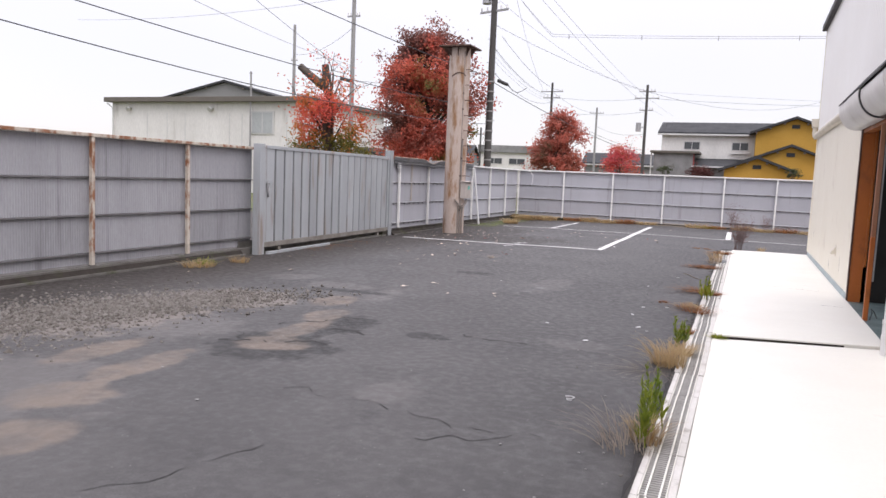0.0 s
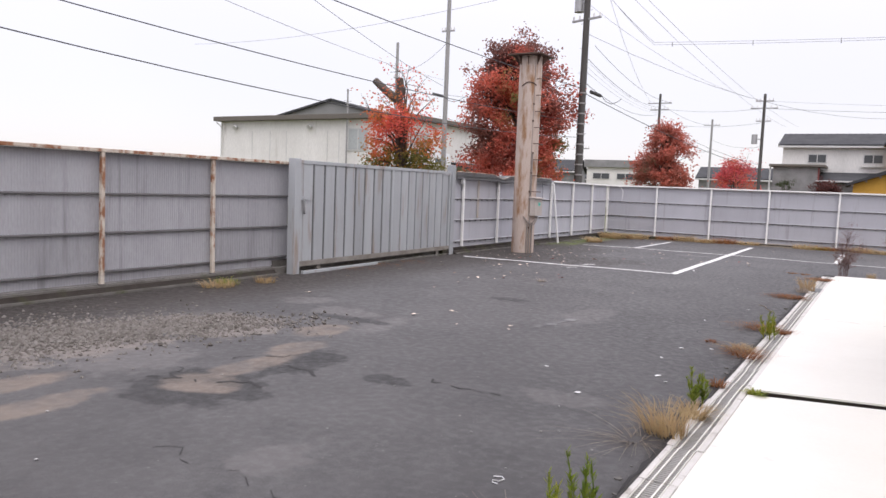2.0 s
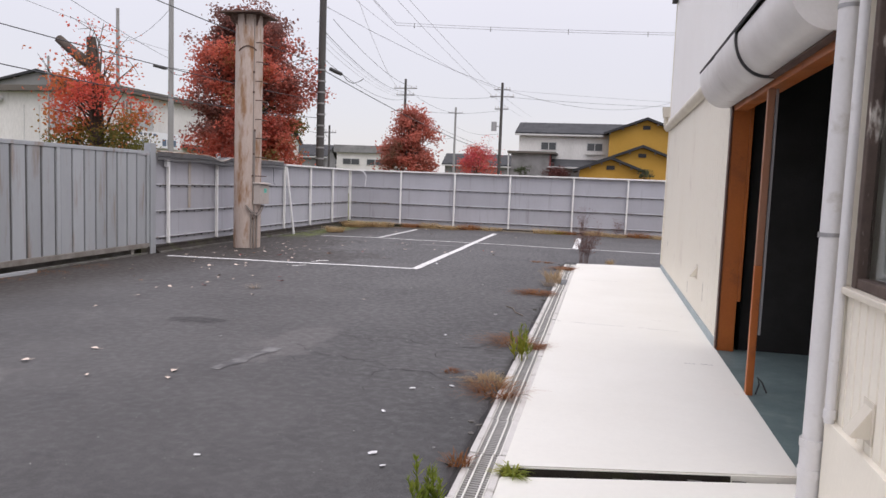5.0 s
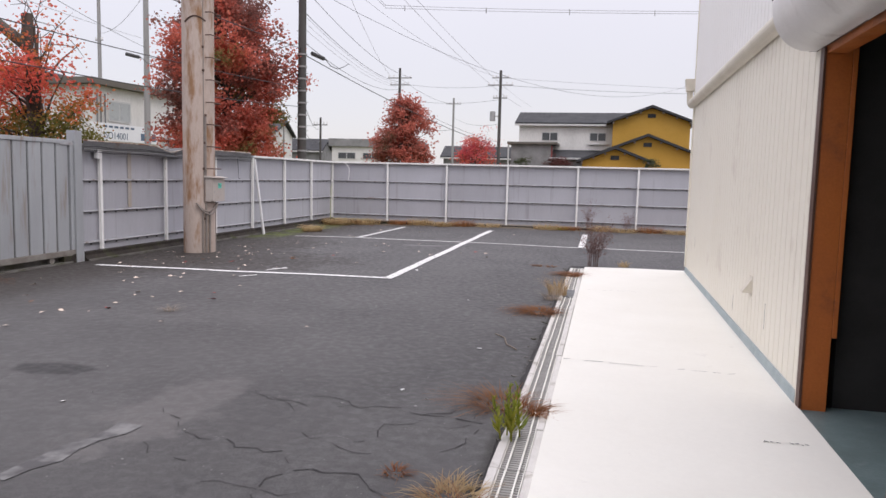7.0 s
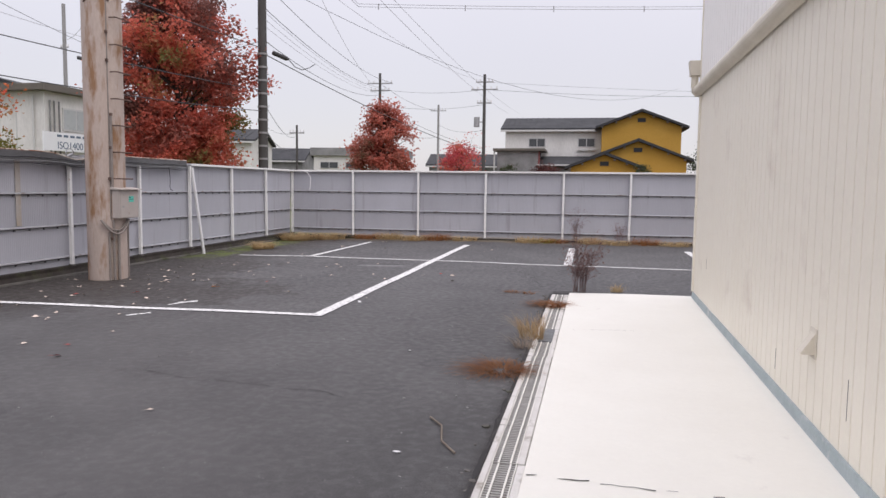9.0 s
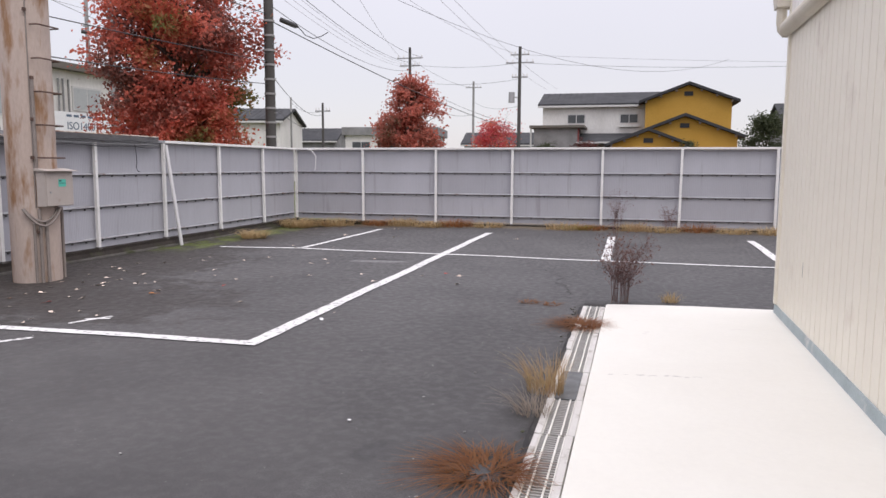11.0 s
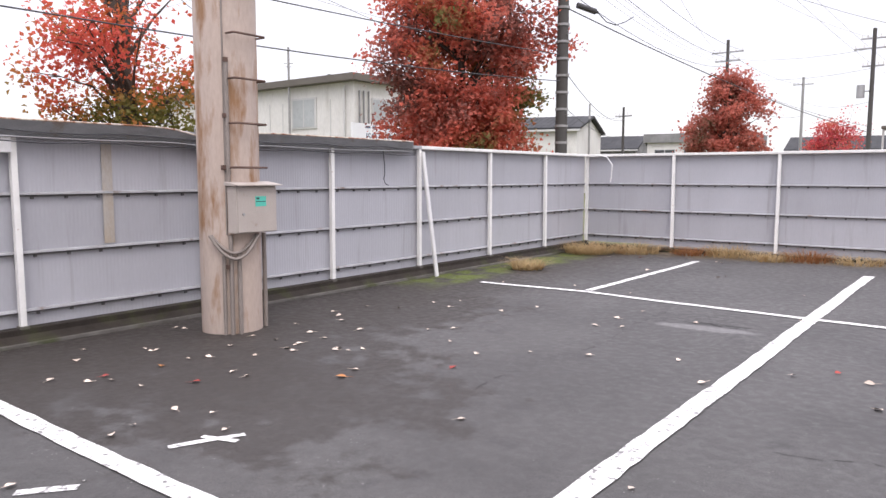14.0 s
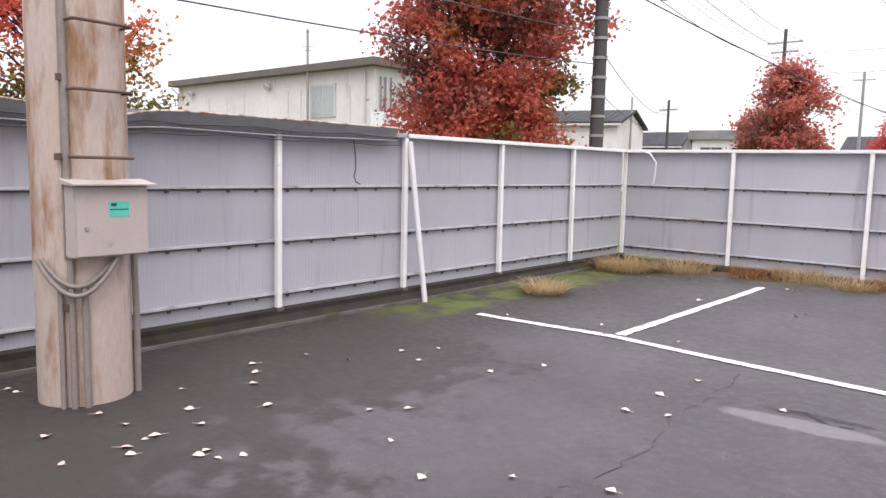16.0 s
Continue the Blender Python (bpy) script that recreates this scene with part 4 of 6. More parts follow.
def make_fence(label, start, angle, stops, material, post_material, rail_material, top_material, z=0.0, hidden=(), low=0.07):
    """A corrugated fence from start along angle; posts stand at stops, on its near side."""
    f = thing("corrugated_fence", None, None, label, "fence", at=(*start, z), turn=angle, group="yard fence")
    rnd = random.Random(int(abs(start[1]) * 10))
    post = mesh_of("post", boxed(-0.026, 0.026, -0.088, -0.036, low, 1.735, 0.005), post_material)
    foot = mesh_of("post_foot", boxed(-0.04, 0.04, -0.10, -0.025, low - 0.02, low + 0.02, 0.006), KERB)
    for s in stops:
        if s not in hidden:
            p = part("post", post, None, f)
            p.location = (s, 0, 0)
            p.rotation_euler = (rnd.uniform(-0.006, 0.006), rnd.uniform(-0.008, 0.008), 0)
            part("foot", foot, None, p)
    for a, b in zip(stops, stops[1:]):
        for i, (lo, hi) in enumerate(TIERS):
            p = part("panel", sheet_mesh(b - a, hi - lo, material), None, f)
            p.location = (a, 0.0 + 0.004 * (3 - i), lo)
            p.rotation_euler = (rnd.uniform(-0.004, 0.004), 0, 0)
            key = (round(b - a, 2), rail_material.name)
            if key not in RAILS:
                bm = bmesh.new()
                extrude(bm, ((-0.034, -0.012), (0.006, -0.012), (0.006, 0.010), (-0.022, 0.010), (-0.030, 0.004)), "x", 0, b - a)
                RAILS[key] = mesh_of("rail", bm, rail_material)
            if i:
                part("rail", RAILS[key], None, f).location = (a, 0, lo)
                if material is SHEET:
                    if ("seam",) + key not in RAILS:
                        # dark strip paints the shadow under the rail; the small boxes are bolts
                        seam = boxed(0, b - a, -0.012, 0.003, -0.028, -0.0125)
                        for k in range(int((b - a) / 0.29)):
                            box(seam, 0.14 + 0.29 * k, 0.165 + 0.29 * k, -0.016, 0.002, -0.05, -0.0285)
                        RAILS[("seam",) + key] = mesh_of("seam", seam, RAIL_DARK)
                    part("seam", RAILS[("seam",) + key], None, f).location = (a, 0, lo)
    bm = boxed(stops[0] - 0.03, stops[-1] + 0.03, -0.095, 0.03, 1.737, 1.782, 0.006)
    part("top_rail", bm, top_material, f)
    part("footing", boxed(stops[0], stops[-1], -0.10, 0.10, -0.15, low + 0.002, 0.008), KERB if material is SHEET_OLD else SOIL_AND_SHADE, f, "low damp concrete footing")
    return f


FX = -7.90
make_fence("grey corrugated fence with rusting white posts and a rusty top rail", (FX, 1.85), 90, (-14.4, -12.6, -10.8, -9.0, -7.2, -5.4, -3.6, -1.8, 0.0, 1.8, 3.6, 5.4, 7.2, 8.85), SHEET_OLD, RUST_POST, RAIL_DARK, RUST_POST, hidden=(8.85,), low=0.045)
make_fence("grey corrugated fence with white posts and a dented grey top rail", (FX, 16.0), 90, (-0.35, 0.57, 2.40, 4.20, 5.90), SHEET, WHITE_POST, RAIL, RAIL, hidden=(-0.35, 5.90))
make_fence("grey corrugated fence with white posts and a white top rail", (FX, 21.9), 90, (0.0, 1.8, 3.6, 5.25), SHEET, WHITE_POST, RAIL, WHITE_POST)
make_fence("grey corrugated end fence with white posts and a white top rail", (-7.83, 27.2), 0, (0.0, 1.74, 3.54, 5.33, 7.33, 8.98, 10.9, 12.7, 14.5, 16.3, 18.1), SHEET, WHITE_POST, RAIL, WHITE_POST, hidden=(0.0,), low=0.03)
thing("brace_bar", tube(bmesh.new(), [(-7.80, 21.93, 1.70), (-7.60, 22.0, -0.06)], 0.031, 8), PVC, "slanting white steel bar leaning against the fence", "brace bar")


def kerb_run(y0, y1):
    bm = extrude(bmesh.new(), ((-7.86, -0.2), (-7.722, -0.2), (-7.722, -0.045), (-7.76, -0.02), (-7.81, 0.03), (-7.86, 0.05)), "y", y0, y1)
    thing("kerb_edge", boxed(-7.72, -7.695, y0, y1, -0.2, -0.032, 0.006), KERB, "narrow grey concrete edging before the fence", "kerb", kind="structure")
    return thing("planting_strip", bm, SOIL_AND_SHADE, "dark damp soil strip at the foot of the fence", "soil strip", kind="structure")


kerb_run(16.1, 27.1)
kerb_run(-13, 10.3)


def make_gate():
    g = thing("sliding_gate", None, None, "closed grey steel sliding gate with ribbed boards", "gate", at=(-7.665, 10.69, 0), turn=2.0)
    length, lo, hi = 5.22, 0.05, 1.82
    part("top_rail", boxed(-0.035, 0.035, 0, length, hi - 0.06, hi, 0.006), GATE, g)
    part("bottom_rail", boxed(-0.04, 0.045, 0, length, lo, lo + 0.085, 0.006), GATE_RAIL, g, "grimy bottom rail")
    for y in (0.0, 2.78, length - 0.07):
        part("stile", boxed(-0.03, 0.04, y, y + 0.07, lo + 0.087, hi - 0.062, 0.006), GATE, g)
    rib = bmesh.new()
    extrude(rib, ((-0.018, 0.016), (0.017, 0.022), (0.022, 0.028), (0.022, 0.264), (0.017, 0.270), (-0.018, 0.276), (-0.02, 0.276), (-0.02, 0.016)), "z", lo + 0.087, hi - 0.062)
    rib = mesh_of("board", rib, GATE)
    for y in [0.075 + 0.300 * k for k in range(9)] + [2.855 + 0.285 * k for k in range(8)]:
        part("board", rib, None, g).location = (0, y, 0)
    # one dark sheet set close behind the boards, so the gaps read dark
    part("groove_backing", boxed(0.0, 0.004, 0.08, length - 0.08, lo + 0.087, hi - 0.062), GATE_DARK, g, "dark sheet behind the boards, seen in the gaps")
    for y in (0.55, length - 0.5):
        wheel = part("wheel", tube(bmesh.new(), [(-0.02, y, 0.012), (0.025, y, 0.012)], 0.05, 16), GATE_RAIL, g)
    part("latch_plate", boxed(0.042, 0.06, -0.02, 0.24, 1.16, 1.22, 0.003), GATE, g)
    part("latch_bar", tube(bmesh.new(), [(0.06, 0.06, 1.19), (0.08, 0.06, 1.05), (0.08, 0.06, 0.93), (0.07, 0.11, 0.93), (0.07, 0.11, 1.17)], 0.013, 8), METAL, g)
    post = thing("gate_post", boxed(-0.07, 0.075, -0.075, 0.075, -0.08, 1.84, 0.008), GATE, "grey steel gate post", "gate post", at=(-7.66, 10.59, 0), turn=2.0, group="gate posts")
    far = thing("gate_post", boxed(-0.07, 0.075, -0.085, 0.085, -0.08, 1.97, 0.008), GATE, "grey steel gate post with rust specks", "gate post", at=(-7.86, 16.0, 0), turn=2.0, group="gate posts")
    thing("gate_track", boxed(-0.045, 0.045, 0.05, 5.25, -0.10, -0.035, 0.006), KERB, "low concrete gate track", "gate track", at=(-7.66, 10.6, 0), turn=2.0)
    thing("gate_stop", boxed(0.08, 0.14, 0.1, 2.3, -0.09, -0.02, 0.006), GATE, "grey steel guide bar lying under the gate", "guide bar", at=(-7.66, 10.6, 0), turn=2.0)
    thing("gate_backing", boxed(-7.93, -7.90, 10.36, 16.0, -0.1, 0.16), KERB, "dark footing behind the gate", "footing", kind="structure")


make_gate()


def small_fence_things():
    lamp = thing("fence_lamp", None, None, "small white lamp box fixed beside a fence post", "lamp", at=(-7.83, 16.50, 1.64))
    part("housing", boxed(-0.03, 0.045, -0.055, 0.04, -0.085, 0.065, 0.008), PVC, lamp)
    part("cable", tube(bmesh.new(), [(0.0, 0.045, -0.05), (0.0, 0.05, -0.2), (0.0, 0.047, -0.3)], 0.006, 6), RUST, lamp)
    cap = thing("post_cap", None, None, "dark finial on top of the fence", "finial", at=(-7.93, 16.57, 1.782))
    part("knob", tube(bmesh.new(), [(0, 0, 0), (0, 0, 0.03), (0, 0, 0.05)], 0.035, 10, 0.012), BLACKISH, cap)
    sag = thing("loose_flashing", None, None, "loose rusty flashing sagging along the fence top", "flashing")
    bm = bmesh.new()
    last = None
    for i in range(41):
        t = i / 40
        y = 16.1 + 5.6 * t
        dip = -0.10 * math.exp(-((y - 18.5) / 0.35) ** 2)
        pair = [bm.verts.new((-7.78, y, 1.70 + dip)), bm.verts.new((-7.775, y, 1.825 + dip)), bm.verts.new((-7.93, y, 1.835 + dip * 0.3))]
        if last:
            bm.faces.new((last[0], pair[0], pair[1], last[1]))
            bm.faces.new((last[1], pair[1], pair[2], last[2]))
        last = pair
    bmesh.ops.solidify(bm, geom=bm.faces[:], thickness=0.003)
    part("strip", bm, RAIL_GREY, sag)
    sway = [16.1 + 0.14 * i for i in range(41)]
    part("top_lip", tube(bmesh.new(), [(-7.782, y, 1.832 - 0.10 * math.exp(-((y - 18.5) / 0.35) ** 2)) for y in sway], 0.011, 6), RUST_POST, sag, "pale rust-flecked top lip")
    part("lower_lip", tube(bmesh.new(), [(-7.772, y, 1.690 + 0.008 * math.sin(y * 2.1) - 0.04 * math.exp(-((y - 18.5) / 0.35) ** 2)) for y in sway], 0.008, 6), METAL, sag, "bright lower lip")
    for k, dz in enumerate((0.055, -0.03)):
        c = thing("fence_cable", tube(bmesh.new(), [(-7.76 + 0.01 * k, 16.1 + 0.35 * i, 1.68 + dz + 0.012 * math.sin(i * 1.9 + k) - (0.05 if i == 7 else 0)) for i in range(17)], 0.006, 6), CABLE, "slack dark cable along the fence top", "cable", group="fence cables")
    hook = thing("hanging_wire", tube(bmesh.new(), [(-7.80, 21.1, 1.70), (-7.79, 21.12, 1.50), (-7.79, 21.12, 1.38), (-7.78, 21.09, 1.32), (-7.78, 21.12, 1.26), (-7.77, 21.17, 1.24)], 0.006, 6), CABLE, "thin dark wire with a hook hanging on the fence", "wire")
    ins = thing("insulator", None, None, "small white insulator on top of the fence", "insulator", at=(-7.86, 21.1, 1.79))
    part("knob", tube(bmesh.new(), [(0, 0, 0), (0, 0, 0.025), (0, 0, 0.06)], 0.03, 10, 0.018), PVC, ins)
    coil = thing("wire_coil", None, None, "loop of grey wire clipped to the fence top", "wire", at=(-7.80, 18.35, 1.80))
    part("loop", tube(bmesh.new(), [(0.02, 0.09 * math.cos(a), 0.02 + 0.075 * math.sin(a)) for a in (0.35 * k for k in range(19))], 0.008, 6), METAL, coil)
    part("clip", tube(bmesh.new(), [(0, -0.06, -0.03), (0, 0.07, 0.02)], 0.022, 8), METAL, coil)
    thing("corner_wire", tube(bmesh.new(), [(-7.55, 27.06, 1.76), (-7.38, 27.05, 1.72), (-7.27, 27.05, 1.58), (-7.28, 27.05, 1.35), (-7.30, 27.05, 1.24)], 0.012, 6), PVC, "white cable drooping at the fence corner", "cable")
    fence_stain = thing("rust_streak", boxed(-7.889, -7.886, 17.34, 17.44, 0.74, 1.70), mat("rust_stain", (0.38, 0.32, 0.25), (0.41, 0.395, 0.39), 0.65, scale=7, amount=0.9, stretch=(1, 1, 0.4)), "brown rust streak down the fence sheet", "stain")


small_fence_things()


# ---- the sign column ----
def make_column():
    cx, cy, r = -6.94, 18.04, 0.275
    c = thing("sign_column", None, None, "tall weathered pink-beige steel column streaked with rust", "column", at=(cx, cy, -0.06))
    part("shaft", tube(bmesh.new(), [(0, 0, -0.05 + 0.6 * i) for i in range(9)], r, 40), PYLON, c)
    bm = boxed(-0.43, 0.43, -0.43, 0.43, 4.75, 4.785, 0.005)
    part("cap_plate", bm, RUST, c, "rusty square cap plate")
    gusset = mesh_of("gusset", extrude(bmesh.new(), ((r - 0.01, 4.75), (0.42, 4.75), (0.40, 4.70), (r - 0.01, 4.52)), "y", -0.008, 0.008), RUST)
    for k in range(8):
        part("gusset", gusset, None, c).rotation_euler = (0, 0, k * math.pi / 4 + 0.2)
    # step irons on the side that faces the yard's far corner
    iron = bmesh.new()
    tube(iron, [(r - 0.04, -0.17, 0.0), (r + 0.055, -0.17, 0.0), (r + 0.07, -0.155, 0.0), (r + 0.07, 0.155, 0.0), (r + 0.055, 0.17, 0.0), (r - 0.06, 0.17, 0.0)], 0.0095, 8)
    iron = mesh_of("step_iron", iron, RUST)
    z = 1.50
    while z < 4.4:
        s = part("step_iron", iron, None, c)
        s.location, s.rotation_euler = (0, 0, z), (0, 0, radians(1))
        z += 0.385
    a = radians(-37)
    part("seam_conduit", tube(bmesh.new(), [((r + 0.018) * math.cos(a), (r + 0.018) * math.sin(a), 1.28 + 0.23 * i) for i in range(6)], 0.020, 8), CONDUIT, c, "thin conduit up the shaft")
    b = radians(-42)
    part("seam", tube(bmesh.new(), [((r + 0.002) * math.cos(b), (r + 0.002) * math.sin(b), 0.9 + 0.47 * i) for i in range(9)], 0.009, 6), CONDUIT, c, "welded seam")
    part("bracket_hook", tube(bmesh.new(), [((r + 0.01) * math.cos(q), (r + 0.01) * math.sin(q), 4.02 + 0.10 * math.sin((q + 1.9) * 2.2)) for q in (-1.9 + 0.12 * k for k in range(12))], 0.012, 6), RUST, c, "bent rusty hook")
    for z, q in ((2.43, -37), (1.95, -40), (1.5, -44), (3.2, -44), (0.62, -40), (3.6, -44)):
        part("clamp", boxed(-0.014, 0.014, -0.02, 0.02, -0.02, 0.02, 0.004), RUST, c).location = ((r + 0.03) * math.cos(radians(q)), (r + 0.03) * math.sin(radians(q)), z)
    # conduits from the meter box into the ground
    for q, rad, top in ((-48, 0.017, 0.72), (-36, 0.020, 0.90), (-22, 0.020, 0.75)):
        q = radians(q)
        part("ground_conduit", tube(bmesh.new(), [((r + 0.02) * math.cos(q), (r + 0.02) * math.sin(q), zz) for zz in (-0.02, 0.4, top)], rad, 10), CONDUIT, c)
    part("outer_conduit", tube(bmesh.new(), [(0.165, 0.255, -0.02), (0.165, 0.255, 0.5), (0.18, 0.24, 0.90)], 0.021, 10), CONDUIT, c)
    for k, drop in enumerate((0.0, 0.05)):
        pts = []
        for i in range(11):
            t = i / 10
            ang = radians(-68 + 78 * t)
            pts.append(((r + 0.035 + 0.03 * k) * math.cos(ang), (r + 0.035 + 0.03 * k) * math.sin(ang), 0.90 - (0.16 + drop) * math.sin(math.pi * t)))
        part("looped_cable", tube(bmesh.new(), pts, 0.014, 8), CONDUIT, c, "grey cable looping under the box")
    # the meter box hangs on the shaft
    m = thing("meter_box", None, None, "beige steel meter box with a small teal sticker", "meter box", at=(cx + 0.235, cy + 0.03, 0.86))
    part("body", boxed(0.0, 0.125, -0.225, 0.215, 0, 0.42, 0.006), BOX, m)
    door = part("door", boxed(0.126, 0.138, -0.217, 0.207, 0.008, 0.412, 0.004), BOX, m)
    part("lock", tube(bmesh.new(), [(0.138, -0.16, 0.17), (0.146, -0.16, 0.17)], 0.013, 10), METAL, door)
    part("rain_hood", extrude(bmesh.new(), ((-0.01, 0.455), (0.185, 0.428), (0.185, 0.42), (-0.01, 0.422)), "y", -0.25, 0.245), BOX, m)
    sticker = part("sticker", boxed(0.1385, 0.140, -0.03, 0.09, 0.235, 0.325), TEAL, m, "teal sticker with dark print")
    part("print", boxed(0.1402, 0.1406, -0.025, 0.085, 0.274, 0.281), INK, sticker)
    part("print", boxed(0.1402, 0.1406, -0.018, 0.015, 0.297, 0.315), INK, sticker)


make_column()


# ---- trees ----
def make_tree(name, at, label, leaf, seed, trunk_r, fork, crown_lo, crown_hi, width, leaves, leaf_size, spread, top_narrow=0.5, limbs=9, stubs=(), bias=0.9, middle=0.42, thin=None):
    """Trunk, limbs that fork towards points filling an uneven crown, and leaves round their ends."""
    rnd = random.Random(seed)
    t = thing(name, None, None, label, "tree", at=at)
    wood = bmesh.new()
    mid = (crown_lo + crown_hi) / 2
    bend = [(0.05 * math.sin(i * 1.3 + seed), 0.05 * math.cos(i * 1.7 + seed), fork * i / 4) for i in range(5)]
    tube(wood, [(0, 0, -0.2)] + bend[1:], trunk_r, 10, trunk_r * 0.75)
    hub = Vector(bend[-1])
    leader = [hub + Vector((0.12 * math.sin(i + seed), 0.12 * math.cos(1.4 * i + seed), (crown_hi - 0.4 - fork) * i / 6)) for i in range(7)]
    tube(wood, leader, trunk_r * 0.7, 8, 0.015)
    ends = [(leader[-1], 0.5)]
    for i in range(limbs * 4):
        h = rnd.random() ** bias
        z = crown_lo + (crown_hi - crown_lo) * h
        full = math.sqrt(max(0.05, 1 - ((h - middle) / (0.62 if h < middle else 1.03 - middle)) ** 2))
        full *= 1 - top_narrow * max(0, h - 0.6)
        ang = i * 2.399 + rnd.uniform(-0.4, 0.4)
        lump = 0.85 + 0.32 * noise.noise((math.cos(ang) * 1.6, math.sin(ang) * 1.6, z * 0.8 + seed))
        rr = width / 2 * full * lump * (rnd.uniform(0.35, 0.75) if i % 3 == 0 else rnd.uniform(0.72, 1.0))
        stray = i % 4 == 1
        rr *= rnd.uniform(1.06, 1.2) if stray else 1.0
        tip = Vector((rr * math.cos(ang), rr * math.sin(ang), z + (0.25 if stray else 0)))
        base = leader[min(6, max(0, int(6 * (z - 0.6 - fork) / max(0.5, crown_hi - fork))))]
        knee = base.lerp(tip, 0.5) + Vector((rnd.uniform(-0.15, 0.15), rnd.uniform(-0.15, 0.15), rnd.uniform(-0.05, 0.25)))
        tube(wood, [base, base.lerp(knee, 0.5), knee, tip], trunk_r * rnd.uniform(0.16, 0.32), 5, 0.006, cap=False)
        ends.append((tip, 0.4 if stray else 1.0))
        ends.append((knee.lerp(tip, 0.55) + Vector((rnd.uniform(-0.2, 0.2), rnd.uniform(-0.2, 0.2), rnd.uniform(-0.1, 0.2))), 0.7))
        for _ in range(2):
            twig = tip + Vector((rnd.gauss(0, spread), rnd.gauss(0, spread), rnd.gauss(0, spread * 0.8)))
            tube(wood, [knee.lerp(tip, 0.8), twig], 0.010, 4, 0.004, cap=False)
            ends.append((twig, 0.25 if stray else 0.6))
    for stub in stubs:
        tube(wood, stub, 0.14, 8, 0.11)
    part("trunk", wood, BARK, t, "grey-brown trunk and limbs")
    if thin:
        ends = [(tip, w * max(thin[2], min(1.0, (thin[1] - tip.z) / (thin[1] - thin[0])))) for tip, w in ends]
    total = sum(w for _, w in ends)
    verts, faces = [], []
    for tip, w in ends:
        for _ in range(int(leaves * w / total)):
            p = tip + Vector((rnd.gauss(0, spread * 0.62), rnd.gauss(0, spread * 0.62), rnd.gauss(0, spread * 0.5)))
            u = Vector((rnd.gauss(0, 1), rnd.gauss(0, 1), rnd.gauss(-0.3, 0.7))).normalized()
            v = u.cross(Vector((rnd.gauss(0, 1), rnd.gauss(0, 1), rnd.gauss(0, 1)))).normalized()
            s = leaf_size * rnd.uniform(0.6, 1.25)
            n = u.cross(v) * s * 0.18
            k = len(verts)
            verts += [tuple(p), tuple(p + u * s * 0.5 + v * s * 0.36 + n), tuple(p + u * s), tuple(p + u * s * 0.5 - v * s * 0.36 + n)]
            faces += [(k, k + 1, k + 2), (k, k + 2, k + 3)]
    data = bpy.data.meshes.new("crown")
    data.from_pydata(verts, [], faces)
    data.materials.append(leaf)
    part("crown", data, None, t, label.replace("tree", "tree's leaves"))
    return t


make_tree("maple_tree", (-11.85, 19.85, 0), "small autumn tree with sparse orange-red leaves and pruned limbs", LEAF_A, 11, 0.15, 1.6, 0.9, 4.85, 2.65, 10500, 0.085, 0.25, limbs=17, bias=1.3, middle=0.32, top_narrow=0.9, thin=(2.9, 4.4, 0.16),
          stubs=([(0, 0, 1.5), (-0.12, 0, 3.1), (-0.02, 0, 3.7), (-0.27, 0, 4.05)], [(-0.24, 0, 4.0), (-0.68, 0, 4.3), (-1.1, 0, 4.62)], [(-0.22, 0, 3.95), (-0.2, 0.05, 4.35), (-0.23, 0.05, 4.66)]))
make_tree("maple_tree", (-12.9, 29.8, 0), "large autumn tree with dark red, rust and green leaves", LEAF_B, 5, 0.22, 1.7, 1.0, 7.3, 4.75, 56000, 0.125, 0.32, limbs=42, top_narrow=0.1, middle=0.6)
make_tree("maple_tree", (-11.2, 47.7, 0), "rounded autumn tree with deep red leaves", LEAF_C, 8, 0.17, 1.6, 1.0, 5.55, 4.1, 15000, 0.15, 0.30, limbs=22, middle=0.33, top_narrow=0.6)
make_tree("maple_tree", (-9.0, 60.0, 0), "low scarlet autumn tree with orange tips", LEAF_D, 9, 0.14, 1.2, 0.8, 4.1, 4.0, 5500, 0.13, 0.40, limbs=10)
make_tree("maple_tree", (-11.7, 6.4, 0), "orange-leaved autumn tree beside a utility pole", LEAF_A, 15, 0.14, 1.8, 2.6, 5.6, 2.2, 3000, 0.10, 0.22, limbs=6)

make_tree("shrub", (-3.0, 62.0, 0), "rounded dark red shrub before the house", LEAF_S, 21, 0.08, 0.9, 1.0, 2.75, 2.6, 5000, 0.12, 0.25, limbs=8)
for x, y, seed in ((-5.75, 62.5, 31), (3.6, 59.0, 32)):
    make_tree("garden_pine", (x, y, 0), "small clipped dark garden pine before the house", LEAF_G, seed, 0.06, 1.9, 2.5, 2.85, 1.5, 700, 0.09, 0.11, limbs=2, top_narrow=0.0)
make_tree("conifer", (11.4, 80.0, 0), "dark green tree beyond the ochre house", LEAF_G, 22, 0.2, 1.5, 1.2, 5.7, 4.2, 9000, 0.2, 0.45, limbs=10)


